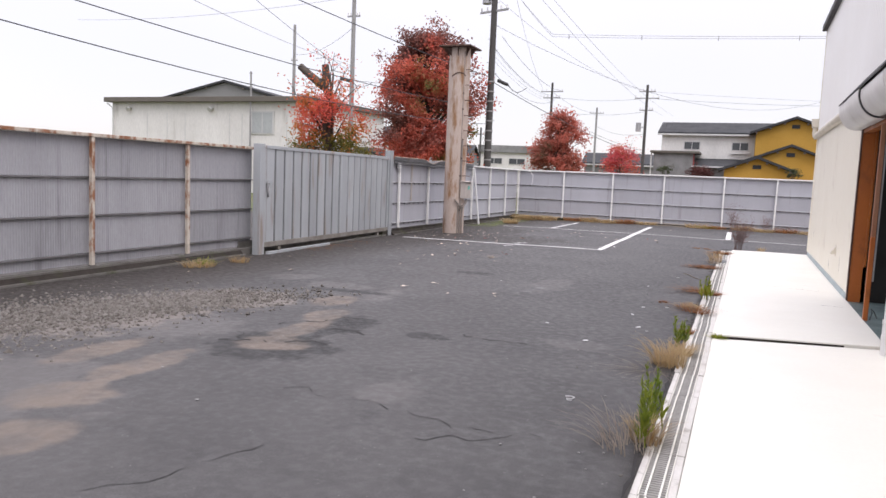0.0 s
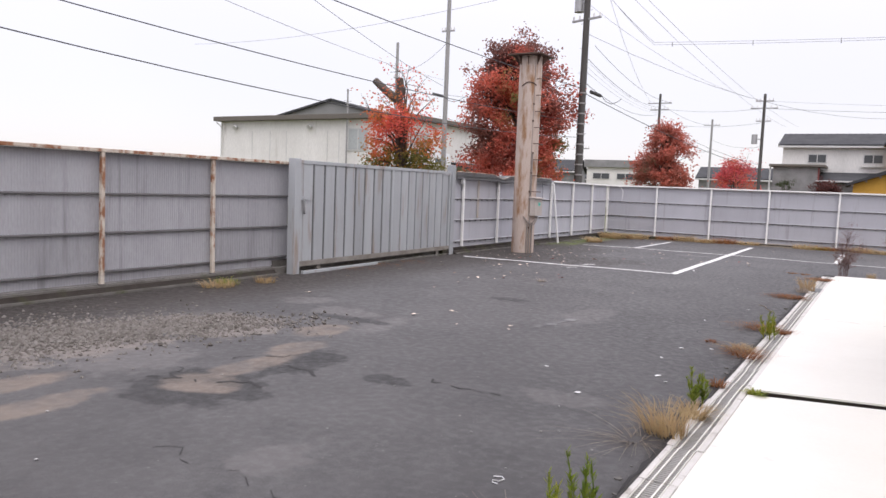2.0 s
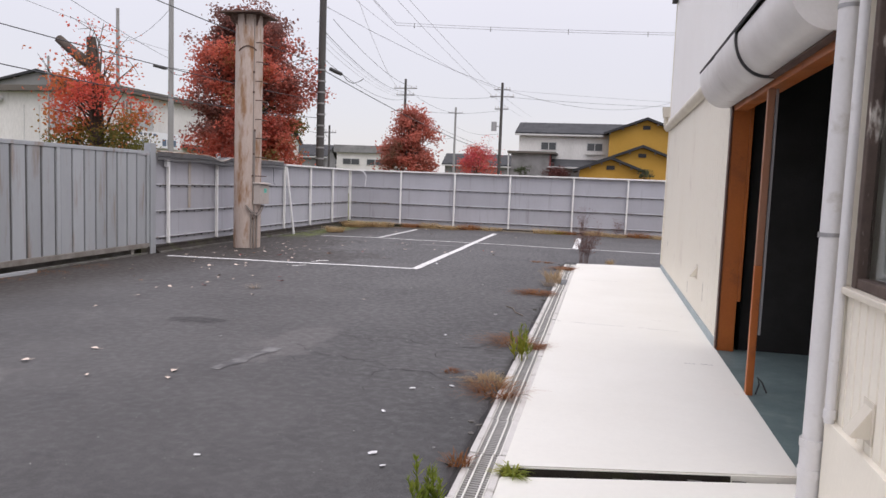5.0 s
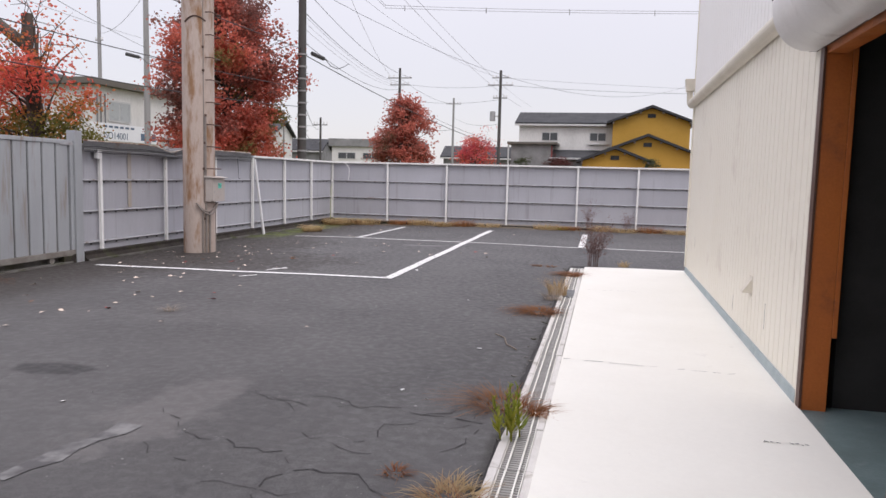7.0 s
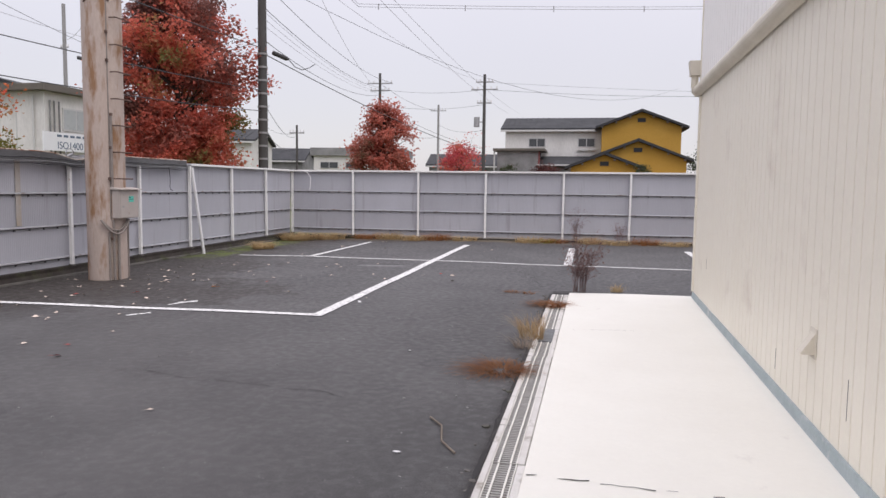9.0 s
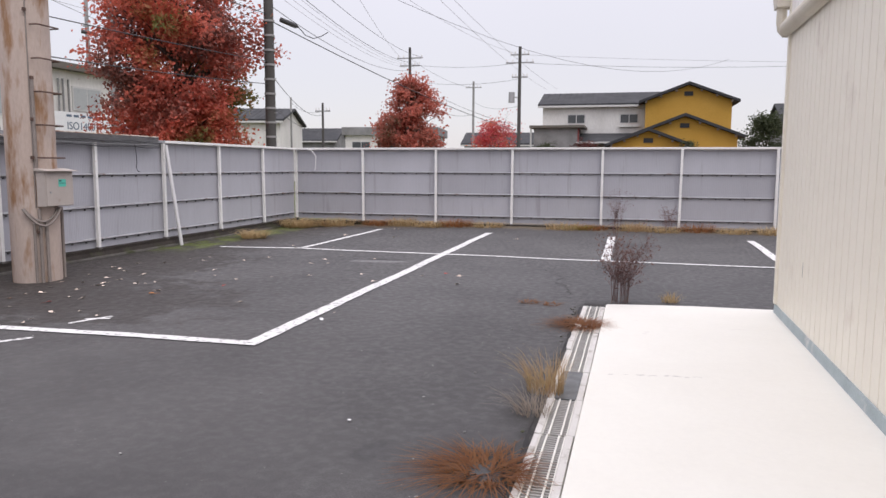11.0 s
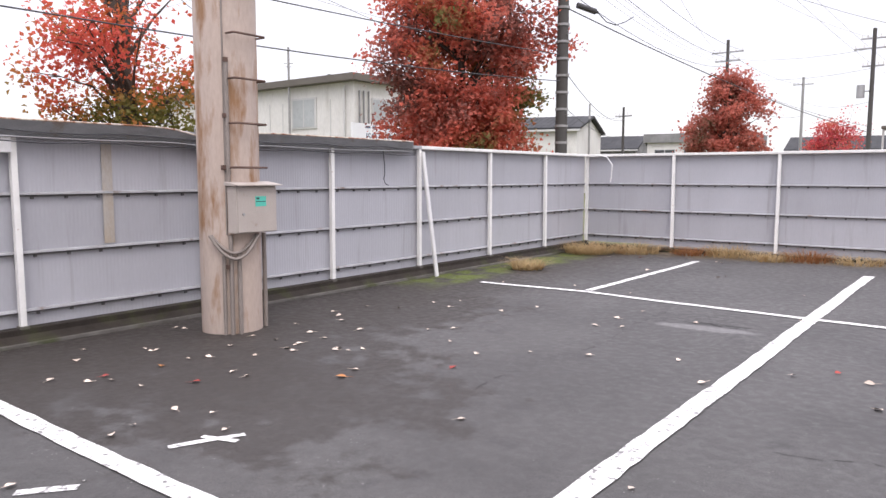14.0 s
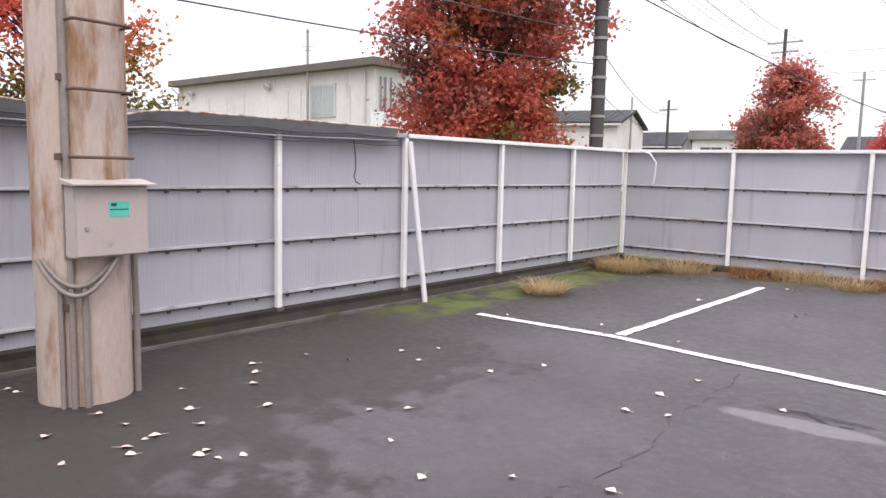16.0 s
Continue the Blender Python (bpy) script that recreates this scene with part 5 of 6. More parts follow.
# ---- poles and wires ----
def utility_pole(at, height, radius, material, label, arms=(), steps=False, transformer=None, turn=0.0):
    p = thing("utility_pole", None, None, label, "utility pole", at=at, turn=turn, group="utility poles")
    part("shaft", tube(bmesh.new(), [(0, 0, -0.3), (0, 0, height / 2), (0, 0, height)], radius, 14, radius * 0.72), material, p)
    for z, half in arms:
        arm = part("crossarm", boxed(-half, half, -0.04, 0.04, z - 0.04, z + 0.04, 0.006), METAL, p)
        for x in (-half * 0.92, -half * 0.5, half * 0.5, half * 0.92):
            part("insulator", tube(bmesh.new(), [(x, 0, z + 0.04), (x, 0, z + 0.1), (x, 0, z + 0.2)], 0.045, 8, 0.03), PVC, arm)
    if transformer:
        z, side = transformer
        can = part("transformer", tube(bmesh.new(), [(side, 0, z), (side, 0, z + 0.05), (side, 0, z + 0.6), (side, 0, z + 0.66)], 0.2, 14, 0.19), METAL, p)
        part("mount", boxed(min(0, side), max(0, side), -0.03, 0.03, z + 0.3, z + 0.36), METAL, can)
    if steps:
        peg = mesh_of("step_bolt", tube(bmesh.new(), [(-0.02, 0, 0), (0.14, 0, 0)], 0.010, 6), METAL)
        for k in range(14):
            s = part("step_bolt", peg, None, p)
            s.location, s.rotation_euler = ((radius * 0.85) * (1 if k % 2 else -1), 0, 2.4 + 0.5 * k), (0, 0, 0 if k % 2 else math.pi)
        band = mesh_of("band", tube(bmesh.new(), [(0, 0, -0.03), (0, 0, 0.03)], radius * 1.02, 14), POLE_GREY)
        for k in range(9):
            part("band", band, None, p).location = (0, 0, 2.2 + 0.42 * k)
    return p


utility_pole((-10.35, 30.7, 0), 11.0, 0.165, POLE_DARK, "dark utility pole with crossarm, bolts and transformer", ((8.55, 0.75), (9.9, 0.9)), True, (8.9, -0.42), turn=-20)
utility_pole((-20.75, 37.0, 0), 12.0, 0.15, POLE_GREY, "grey concrete utility pole beyond the white building", ((10.1, 0.4),))
utility_pole((-35.3, 53.0, 0), 13.4, 0.16, POLE_GREY, "distant grey pole with a thin top rod", ((10.5, 0.3),))
utility_pole((-10.75, 7.3, 0), 10.0, 0.15, POLE_GREY, "grey concrete utility pole beside the fence", ())
utility_pole((-7.0, 57.8, 0), 8.9, 0.13, POLE_DARK, "dark distant utility pole with transformer and crossarms", ((8.4, 0.6), (7.9, 0.9), (7.0, 0.5)), False, (5.4, -0.5))
utility_pole((-14.5, 58.4, 0), 9.2, 0.12, POLE_DARK, "distant utility pole behind the red tree", ((8.5, 0.9), (8.0, 0.7)))
utility_pole((-15.2, 82.0, 0), 9.6, 0.14, POLE_GREY, "far grey utility pole", ((9.0, 0.8),))
utility_pole((-18.6, 53.3, 0), 5.2, 0.09, POLE_DARK, "low dark pole with short arms", ((4.7, 0.5),))
utility_pole((-27.8, 67.7, 0), 7.0, 0.10, POLE_GREY, "thin grey pole far beyond the fence", ())


def wire(a, b, sag, radius=0.012, material=CABLE, label="black overhead cable strung between utility poles", n=14):
    a, b = Vector(a), Vector(b)
    pts = [a.lerp(b, i / n) - Vector((0, 0, sag * 4 * (i / n) * (1 - i / n))) for i in range(n + 1)]
    return thing("overhead_cable", tube(bmesh.new(), pts, radius * 0.75, 5), material, label, "cable", group="overhead cables")


P0, P1, P2, P3 = (-10.75, 7.3), (-10.35, 30.7), (-14.5, 58.4), (-7.0, 57.8)
wire((*P0, 5.9), (*P1, 5.75), 0.2, 0.018)
wire((*P0, 4.2), (*P1, 4.4), 0.25, 0.015)
wire((*P0, 3.57), (*P1, 3.75), 0.35, 0.015)
wire((*P0, 7.6), (-20.75, 37.0, 7.0), 0.4)
wire((*P0, 9.4), (*P1, 9.9), 0.4)
wire((-10.0, 7.3, 9.6), (-9.6, 30.7, 10.0), 0.4)
wire((*P1, 5.6), (*P3, 3.6), 0.3, 0.022)
wire((*P2, 7.0), (*P3, 3.9), 0.3, 0.014)
wire((*P1, 6.05), (*P2, 7.7), 0.6, 0.014)
for k in range(3):
    wire((-10.2, 30.7, 6.4 + 0.22 * k), (-14.2, 58.4, 7.8 + 0.1 * k), 0.5, 0.008, CABLE_FAR, "thin grey overhead cable strung between utility poles")
wire((*P1, 7.1), (*P2, 8.2), 0.5, 0.015)
wire((-9.9, 30.6, 7.45), (-13.7, 58.4, 8.55), 0.5, 0.013)
wire((-9.6, 30.6, 9.9), (-15.2, 58.4, 8.6), 0.55, 0.011, CABLE_FAR, "grey overhead cable strung between utility poles")
wire((-10.35, 30.7, 8.0), (6.5, 66.5, 8.9), 2.1, 0.011)
wire((-11.2, 30.7, 9.9), (*P3, 8.4), 0.8, 0.010, CABLE_FAR, "grey overhead cable strung between utility poles")
wire((*P2, 8.1), (*P3, 7.9), 0.25, 0.012)
wire((*P2, 7.0), (*P3, 6.9), 0.3, 0.012)
wire((*P2, 8.5), (-15.2, 82.0, 9.0), 0.4, 0.014)
wire((*P2, 6.0), (-15.2, 82.0, 6.4), 0.6, 0.018)
wire((*P3, 7.9), (22.0, 66.0, 8.6), 0.5, 0.014)
wire((*P3, 8.4), (26.0, 60.0, 7.4), 0.3, 0.012, CABLE_FAR, "grey overhead cable strung between utility poles")
wire((*P3, 5.2), (-15.2, 82.0, 7.6), 0.4, 0.014)
wire((-10.35, 30.7, 4.1), (-18.6, 53.3, 4.5), 0.5, 0.014)
wire((-18.6, 53.3, 4.7), (-27.8, 67.7, 6.6), 0.4, 0.014)
wire((-10.5, 30.7, 3.3), (-18.6, 53.3, 3.6), 0.4, 0.012)
wire((-20.75, 37.0, 6.6), (*P1, 6.0), 0.35, 0.014)
wire((-20.75, 37.0, 5.3), (*P1, 4.9), 0.45, 0.012)
wire((-20.75, 37.0, 9.5), (-35.3, 53.0, 11.0), 0.5, 0.014)
wire((-20.75, 37.0, 7.4), (-10.75, 7.3, 5.4), 0.3, 0.010, CABLE_FAR, "grey overhead cable strung between utility poles")
wire((-45.0, 40.0, 11.5), (*P1, 10.2), 0.6, 0.014, CABLE_FAR, "grey overhead cable strung between utility poles")
for k in range(2):
    wire((-11.2 + 0.2 * k, 32.5, 11.2 - 0.15 * k), (-9.9, 39.3, 9.2 - 0.12 * k), 0.15, 0.013, CABLE_FAR, "pale overhead cable drooping over the yard")
    pair = wire((-9.9, 39.3, 9.2 - 0.12 * k), (34.0, 44.0, 9.9 - 0.05 * k), 0.55, 0.013, CABLE_FAR, "pale paired overhead cable across the yard", 40)
for k in range(5):
    t = 0.02 + 0.085 * k
    part("spacer", boxed(-0.02, 0.02, -0.02, 0.02, -0.10, 0.14, 0.004), METAL, pair, "small spacer clip").location = (-9.9 + 43.9 * t, 39.3 + 4.7 * t, 9.08 + 0.77 * t - 2.2 * t * (1 - t))
for k in range(2):
    wire((-9.8 + 0.5 * k, 30.7, 10.6), (-9.0 + 1.2 * k, 90.0, 9.5), 0.7, 0.013, CABLE_FAR, "pale overhead cable running away")


def cable_box(at, turn, label):
    b = thing("cable_joint_box", None, None, label, "cable joint", at=at, turn=turn, group="cable joint boxes")
    part("sleeve", tube(bmesh.new(), [(-0.28, 0, 0.04), (-0.22, 0, 0.03), (0.2, 0, -0.06), (0.26, 0, -0.07)], 0.075, 12), BLACKISH, b)
    part("end_cap", tube(bmesh.new(), [(0.26, 0, -0.07), (0.34, 0, -0.09)], 0.05, 10, 0.03), BLACKISH, b)
    part("slack_loop", tube(bmesh.new(), [(0.34, 0, -0.09), (0.6, 0, -0.3), (0.9, 0, -0.36), (1.2, 0, -0.25), (1.45, 0, -0.1)], 0.014, 6), CABLE, b)


cable_box((-10.0, 31.3, 5.62), 60, "black cable joint sleeve beside the utility pole")
cable_box((-19.8, 34.6, 6.28), 20, "black cable joint sleeve on the overhead line")


# ---- buildings beyond the fence ----
def far_window(parent, x, z, w, h, y=-0.03, panes=2, sill=False):
    win = part("window", boxed(x - w / 2, x + w / 2, y - 0.02, y + 0.06, z, z + h), FARFRAME, parent, "pale framed window")
    for k in range(panes):
        a = x - w / 2 + 0.07 + k * (w - 0.09) / panes
        part("pane", boxed(a, a + (w - 0.14) / panes - 0.04, y - 0.035, y - 0.022, z + 0.06, z + h - 0.06), DARKGLASS, win)
    if sill:
        part("sill", boxed(x - w / 2 - 0.05, x + w / 2 + 0.05, y - 0.16, y - 0.022, z - 0.28, z - 0.03), OFFWHITE, win)


def white_building():
    ang = -1.3
    b = thing("office_building", None, None, "long aged white building with a flat brown-edged roof", "building", at=(-38.15, 36.56, 0), turn=ang)
    L, D, H = 15.06, 9.2, 5.27
    part("wall", boxed(0, L, 0, D, -0.2, H), OFFWHITE, b)
    part("roof", boxed(-0.35, L + 0.35, -0.4, D + 0.3, H + 0.002, H + 0.30, 0.02), FASCIA, b, "overhanging brown-grey flat roof")
    for x in (1.55, 8.15):
        lamp = part("wall_lamp", tube(bmesh.new(), [(x, -0.25, 4.80), (x, -0.14, 4.87), (x, 0, 4.89)], 0.16, 10, 0.10), FARFRAME, b, "round wall lamp")
    for x in (2.97, 4.6, 6.05, 9.47, 10.4, 13.6):
        part("wall_joint", boxed(x, x + 0.05, -0.02, 0.0, 2.0, 4.6), FARFRAME, b)
    win = part("window", boxed(11.1, 12.75, -0.05, 0.06, 3.4, 4.75), FARFRAME, b, "pale framed window with pale grey panes")
    for a in (11.2, 11.95):
        part("pane", boxed(a, a + 0.68, -0.065, -0.052, 3.48, 4.67), PALE_PANE, win)
    part("downpipe", tube(bmesh.new(), [(0.15, -0.12, 0), (0.15, -0.12, 4.9), (-0.15, -0.3, 5.2)], 0.04, 8), FARFRAME, b)
    part("corner_pipe", tube(bmesh.new(), [(L - 0.5, -0.08, 0), (L - 0.5, -0.08, 5.1)], 0.04, 8), FARFRAME, b)
    for y in (0.25, 0.5, 0.8):
        part("side_pipe", tube(bmesh.new(), [(L + 0.08, y, 0), (L + 0.08, y, 4.9)], 0.04, 8), GREYWALL, b)
    side = part("window", boxed(L - 0.02, L + 0.05, 1.05, 2.75, 3.64, 4.66), FARFRAME, b, "pale framed side window")
    for a in (1.12, 1.92):
        part("pane", boxed(L + 0.052, L + 0.06, a, a + 0.74, 3.71, 4.59), PALE_PANE, side)
    part("canopy", extrude(bmesh.new(), ((L + 0.02, 2.9), (L + 2.6, 2.3), (L + 2.6, 2.42), (L + 0.02, 3.05)), "y", 5.4, 9.0), ROOF, b, "dark sloping side canopy")
    mast = thing("roof_antenna", None, None, "thin television mast with short arms", "antenna", at=(-26.9, 36.0, 0))
    part("mast", tube(bmesh.new(), [(0, 0, 0), (0, 0, 7.0)], 0.05, 8), POLE_GREY, mast)
    for z, w in ((6.9, 0.15), (6.3, 0.3), (6.15, 0.2)):
        part("element", tube(bmesh.new(), [(-w / 2, -w / 2, z), (w / 2, w / 2, z)], 0.018, 6), METAL, mast)
    sign = thing("wall_sign", None, None, "white board sign with dark lettering on the building's side", "sign", at=(-38.15, 36.56, 0), turn=ang)
    board = part("board", boxed(L + 0.12, L + 0.18, -0.3, 4.95, 2.72, 3.54), SIGNWHITE, sign)
    text = bpy.data.curves.new("lettering", "FONT")
    text.body, text.size, text.extrude = "ISO14001", 0.46, 0.004
    tmp = new("lettering", text)
    data = bpy.data.meshes.new_from_object(tmp.evaluated_get(bpy.context.evaluated_depsgraph_get()))
    bpy.data.objects.remove(tmp)
    data.materials.append(SIGNBLUE)
    word = part("lettering", data, None, board, "dark letters")
    word.matrix_basis = Matrix.Translation((L + 0.185, 0.5, 2.82)) @ Euler((radians(90), 0, radians(90))).to_matrix().to_4x4()
    for k in range(6):
        part("letter_bar", boxed(L + 0.182, L + 0.188, 0.5 + 0.4 * k, 0.78 + 0.4 * k, 3.34, 3.44), SIGNBLUE, board)
    for k in range(3):
        part("letter_bar", boxed(L + 0.182, L + 0.188, 3.3 + 0.45 * k, 3.65 + 0.45 * k, 2.84, 3.2), SIGNBLUE, board)


white_building()


def gabled(name, label, at, turn, width, depth, eave, peak, wall, roof=ROOF, over=0.35, along="x", vent=False):
    """A house with its gable towards the yard (along 'y') or its long side (along 'x')."""
    h = thing(name, None, None, label, "house", at=at, turn=turn)
    bm = bmesh.new()
    if along == "y":
        extrude(bm, ((0, -0.2), (width, -0.2), (width, eave), (width / 2, peak), (0, eave)), "y", 0, depth)
        part("wall", bm, wall, h)
        slope = (peak - eave) / (width / 2)
        for side in (-1, 1):
            x0, x1 = width / 2, width / 2 + side * (width / 2 + over)
            z1 = peak - slope * (width / 2 + over)
            part("roof", extrude(bmesh.new(), ((x0, peak + 0.02), (x1, z1 + 0.02), (x1, z1 + 0.20), (x0, peak + 0.22)), "y", -over, depth + over), roof, h)
            for k in range(3):
                f = 0.25 + 0.3 * k
                x, z = x0 + (x1 - x0) * f, peak + (z1 - peak) * f
                part("purlin_end", boxed(x - 0.06, x + 0.06, -over + 0.1, 0, z - 0.13, z + 0.0), CONDUIT, h)
        if vent:
            part("gable_vent", boxed(width / 2 - 0.3, width / 2 + 0.3, -0.06, 0.0, peak - 0.75, peak - 0.45), ROOF, h)
    else:
        extrude(bm, ((0, -0.2), (depth, -0.2), (depth, eave), (depth / 2, peak - 0.1), (0, eave)), "x", 0, width)
        part("wall", bm, wall, h)
        slope = (peak - eave) / (depth / 2)
        for side in (-1, 1):
            y0, y1 = depth / 2, depth / 2 + side * (depth / 2 + over)
            z1 = peak - slope * (depth / 2 + over)
            part("roof", extrude(bmesh.new(), ((y0, peak), (y1, z1), (y1, z1 + 0.18), (y0, peak + 0.18)), "x", -over, width + over), roof, h)
            row = mesh_of("roof_batten", extrude(bmesh.new(), ((y0, peak + 0.18), (y1, z1 + 0.18), (y1, z1 + 0.21), (y0, peak + 0.21)), "x", 0, 0.04), roof)
            for k in range(int(width / 0.45)):
                part("roof_batten", row, None, h).location = (0.1 + 0.45 * k, 0, 0)
        part("gutter", boxed(-over, width + over, -over - 0.08, -over, eave - 0.2, eave - 0.05), FARFRAME, h)
    return h


# two-storey house with its low annexes, and the ochre house in front of its end
home = gabled("white_house", "two-storey off-white house with a dark metal roof", (-6.75, 68.5, 0), 0, 9.6, 7.0, 6.05, 7.1, OFFWHITE)
far_window(home, 2.6, 4.62, 1.4, 0.72)
far_window(home, 6.55, 4.62, 1.4, 0.72, sill=True)
annex = thing("annex", None, None, "grey rendered flat-roofed annex", "annex", at=(-7.0, 65.2, 0))
part("wall", boxed(0, 3.2, 0, 3.2, -0.2, 4.15), GREYWALL, annex)
part("roof", boxed(-0.3, 3.7, -0.3, 3.2, 4.152, 4.34, 0.02), FASCIA, annex)
part("downpipe", tube(bmesh.new(), [(-0.2, -0.1, 0), (-0.2, -0.1, 4.3)], 0.06, 8), FARFRAME, annex)
part("red_edge", boxed(3.2, 3.3, -0.03, 0.4, 2.0, 4.1), mat("red_brown_board", (0.22, 0.05, 0.045), rough=0.6), annex, "red-brown edge board")
lean_to = thing("lean_to", None, None, "low dark-tiled lean-to roof on a grey wall", "lean-to", at=(-3.6, 65.4, 0))
part("wall", boxed(0, 5.0, 0.2, 3.0, -0.2, 3.2), GREYWALL, lean_to)
part("roof", extrude(bmesh.new(), ((-0.2, 2.98), (3.05, 3.72), (3.05, 3.88), (-0.2, 3.14)), "x", -0.3, 5.4), ROOF, lean_to)
part("gutter", boxed(-0.3, 5.4, -0.32, -0.21, 3.02, 3.14), FARFRAME, lean_to)
gabled("ochre_house", "ochre plastered house gable with dark tiled eaves", (0.95, 66.5, 0), 0, 5.9, 8.0, 6.08, 7.18, YELLOW, along="y", vent=True, over=0.5)
gabled("ochre_wing", "ochre plastered middle gable with dark tiled eaves", (0.1, 63.2, 0), 0, 6.8, 3.0, 3.45, 4.75, YELLOW, along="y", vent=True, over=0.45)
gabled("ochre_wing", "low ochre plastered gable with dark tiled eaves", (-1.2, 60.5, 0), 0, 4.6, 2.6, 2.8, 3.66, YELLOW, along="y", vent=True, over=0.45)
gabled("grey_warehouse", "large grey-gabled warehouse behind the office", (-51.0, 54.0, 0), 10, 14.0, 16.0, 7.2, 9.05, GABLE_GREY, along="y", over=0.3)
gabled("side_warehouse", "low white shed with a dark roof beside the office", (-38.0, 62.0, 0), 14, 11.0, 9.0, 4.9, 6.0, OFFWHITE, along="x")
gabled("small_shed", "small far shed with dark roof", (-38.5, 83.5, 0), 10, 7.5, 7.0, 4.0, 5.3, GREYWALL, along="x")
low = thing("far_workshop", None, None, "low pale flat-roofed workshop far off", "building", at=(-27.5, 79.0, 0), turn=8)
part("wall", boxed(0, 9.0, 0, 8, -0.2, 4.3), OFFWHITE, low)
part("roof", boxed(-0.3, 9.3, -0.3, 8.3, 4.302, 5.1, 0.02), GREYWALL, low)
for x in (1.0, 3.6, 6.2):
    far_window(low, x + 0.6, 3.0, 1.9, 0.7)
gabled("far_house", "distant pale shed roof", (-17.0, 86.0, 0), 5, 12.0, 8.0, 3.6, 4.8, GREYWALL, along="x")
gabled("far_house", "grey far house beside the dark conifer", (13.6, 84.0, 0), 0, 9.0, 8.0, 5.6, 7.3, GREYWALL, along="x")
for k, (x, y, w, h) in enumerate(((-70, 95, 30, 5.5), (-40, 100, 14, 4.6), (20, 92, 18, 5.0), (40, 85, 16, 5.6), (-60, 60, 12, 5.0))):
    gabled("far_house", "distant low house on the horizon", (x, y, 0), 4 * k - 8, w, 9.0, h * 0.75, h, GREYWALL if k % 2 else OFFWHITE, along="x")


# ---- weeds ----
def tuft(name, at, label, material, blades, height, spread, seed, droop=0.5, thick=0.005, base=0.08, lean=(0.0, 0.0), kind_word="weed"):
    """A clump of bent blades of uneven length."""
    rnd = random.Random(seed)
    verts, faces = [], []
    for _ in range(blades):
        a, r = rnd.uniform(0, 6.28), base * math.sqrt(rnd.random())
        p = Vector((r * math.cos(a), r * math.sin(a), -0.01))
        b = a + rnd.gauss(0, 0.7)
        out = Vector((math.cos(b) * spread + lean[0], math.sin(b) * spread + lean[1], 0)) * rnd.uniform(0.3, 1.1)
        h = height * rnd.uniform(0.45, 1.1)
        side = Vector((-math.sin(b), math.cos(b), 0)) * thick * rnd.uniform(0.6, 1.4)
        last = None
        for k in range(5):
            t = k / 4
            q = p + out * t ** 1.5 + Vector((0, 0, h * (t - droop * 0.55 * t ** 3)))
            w = side * (1 - 0.85 * t)
            i = len(verts)
            verts += [tuple(q - w), tuple(q + w)]
            if last is not None:
                faces.append((last, last + 1, i + 1, i))
            last = i
    data = bpy.data.meshes.new(name)
    data.from_pydata(verts, [], faces)
    data.materials.append(material)
    return thing(name, data, None, label, kind_word, at=at, group="weeds along the yard")


def tall_weed(at, label, height, seed, stems=3):
    """Upright green stems thick with narrow leaves, yellowing at the top."""
    rnd = random.Random(seed)
    w = thing("tall_weed", None, None, label, "weed", at=at, group="weeds along the yard")
    verts, faces = [], []
    for s in range(stems):
        bx, by, h = rnd.uniform(-0.05, 0.05), rnd.uniform(-0.07, 0.07), height * rnd.uniform(0.65, 1.0)
        lx, ly = rnd.uniform(-0.06, 0.06), rnd.uniform(-0.06, 0.06)
        part("stem", tube(bmesh.new(), [(bx, by, -0.02), (bx + lx * 0.4, by + ly * 0.4, h * 0.5), (bx + lx, by + ly, h)], 0.005, 6, 0.002), GREENWEED, w)
        for k in range(int(95 * h / 0.5)):
            t = 0.08 + 0.92 * rnd.random()
            p = Vector((bx + lx * t, by + ly * t, h * t))
            a = rnd.uniform(0, 6.28)
            ln = 0.085 * (1.15 - t * 0.8) * rnd.uniform(0.6, 1.2)
            out = Vector((math.cos(a), math.sin(a), rnd.uniform(0.8, 2.0))).normalized() * ln
            side = Vector((-math.sin(a), math.cos(a), 0)) * ln * 0.11
            i = len(verts)
            verts += [tuple(p), tuple(p + out * 0.5 + side), tuple(p + out), tuple(p + out * 0.5 - side)]
            faces.append((i, i + 1, i + 2, i + 3))
    data = bpy.data.meshes.new("leaves")
    data.from_pydata(verts, [], faces)
    data.materials.append(GREENWEED)
    part("leaves", data, None, w, "narrow green and yellow leaves")


def dx(y, off=0.0):
    return DRAIN + LEAN * y + off


tall_weed((dx(4.15, 0.01), 4.15, 0), "tall green weed yellowing at its top beside the drain", 0.40, 1, 4)
tall_weed((dx(4.45, 0.0), 4.45, 0), "tall green weed yellowing at the drain's rim", 0.47, 2, 3)
tall_weed((dx(9.95, 0.04), 9.95, 0), "upright green weed in the drain", 0.36, 3, 5)
tall_weed((dx(6.85, -0.03), 6.85, 0), "short green weed at the drain's rim", 0.27, 4, 6)
tuft("dead_weed", (dx(4.1, -0.1), 4.1, 0), "grey dead weed stems beside the drain", GREYWEED, 120, 0.27, 0.22, 11, 0.5, 0.0025, 0.16, (-0.08, -0.04))
tuft("dry_grass", (dx(4.3, -0.02), 4.25, 0), "tan dry grass at the drain's rim", DRYGRASS, 140, 0.2, 0.14, 12, 0.6, 0.004, 0.09)
tuft("dry_grass", (dx(6.05, -0.07), 6.1, 0), "tan dry grass clump leaning from the drain", DRYGRASS, 230, 0.30, 0.24, 13, 0.6, 0.0035, 0.13, (-0.06, -0.04))
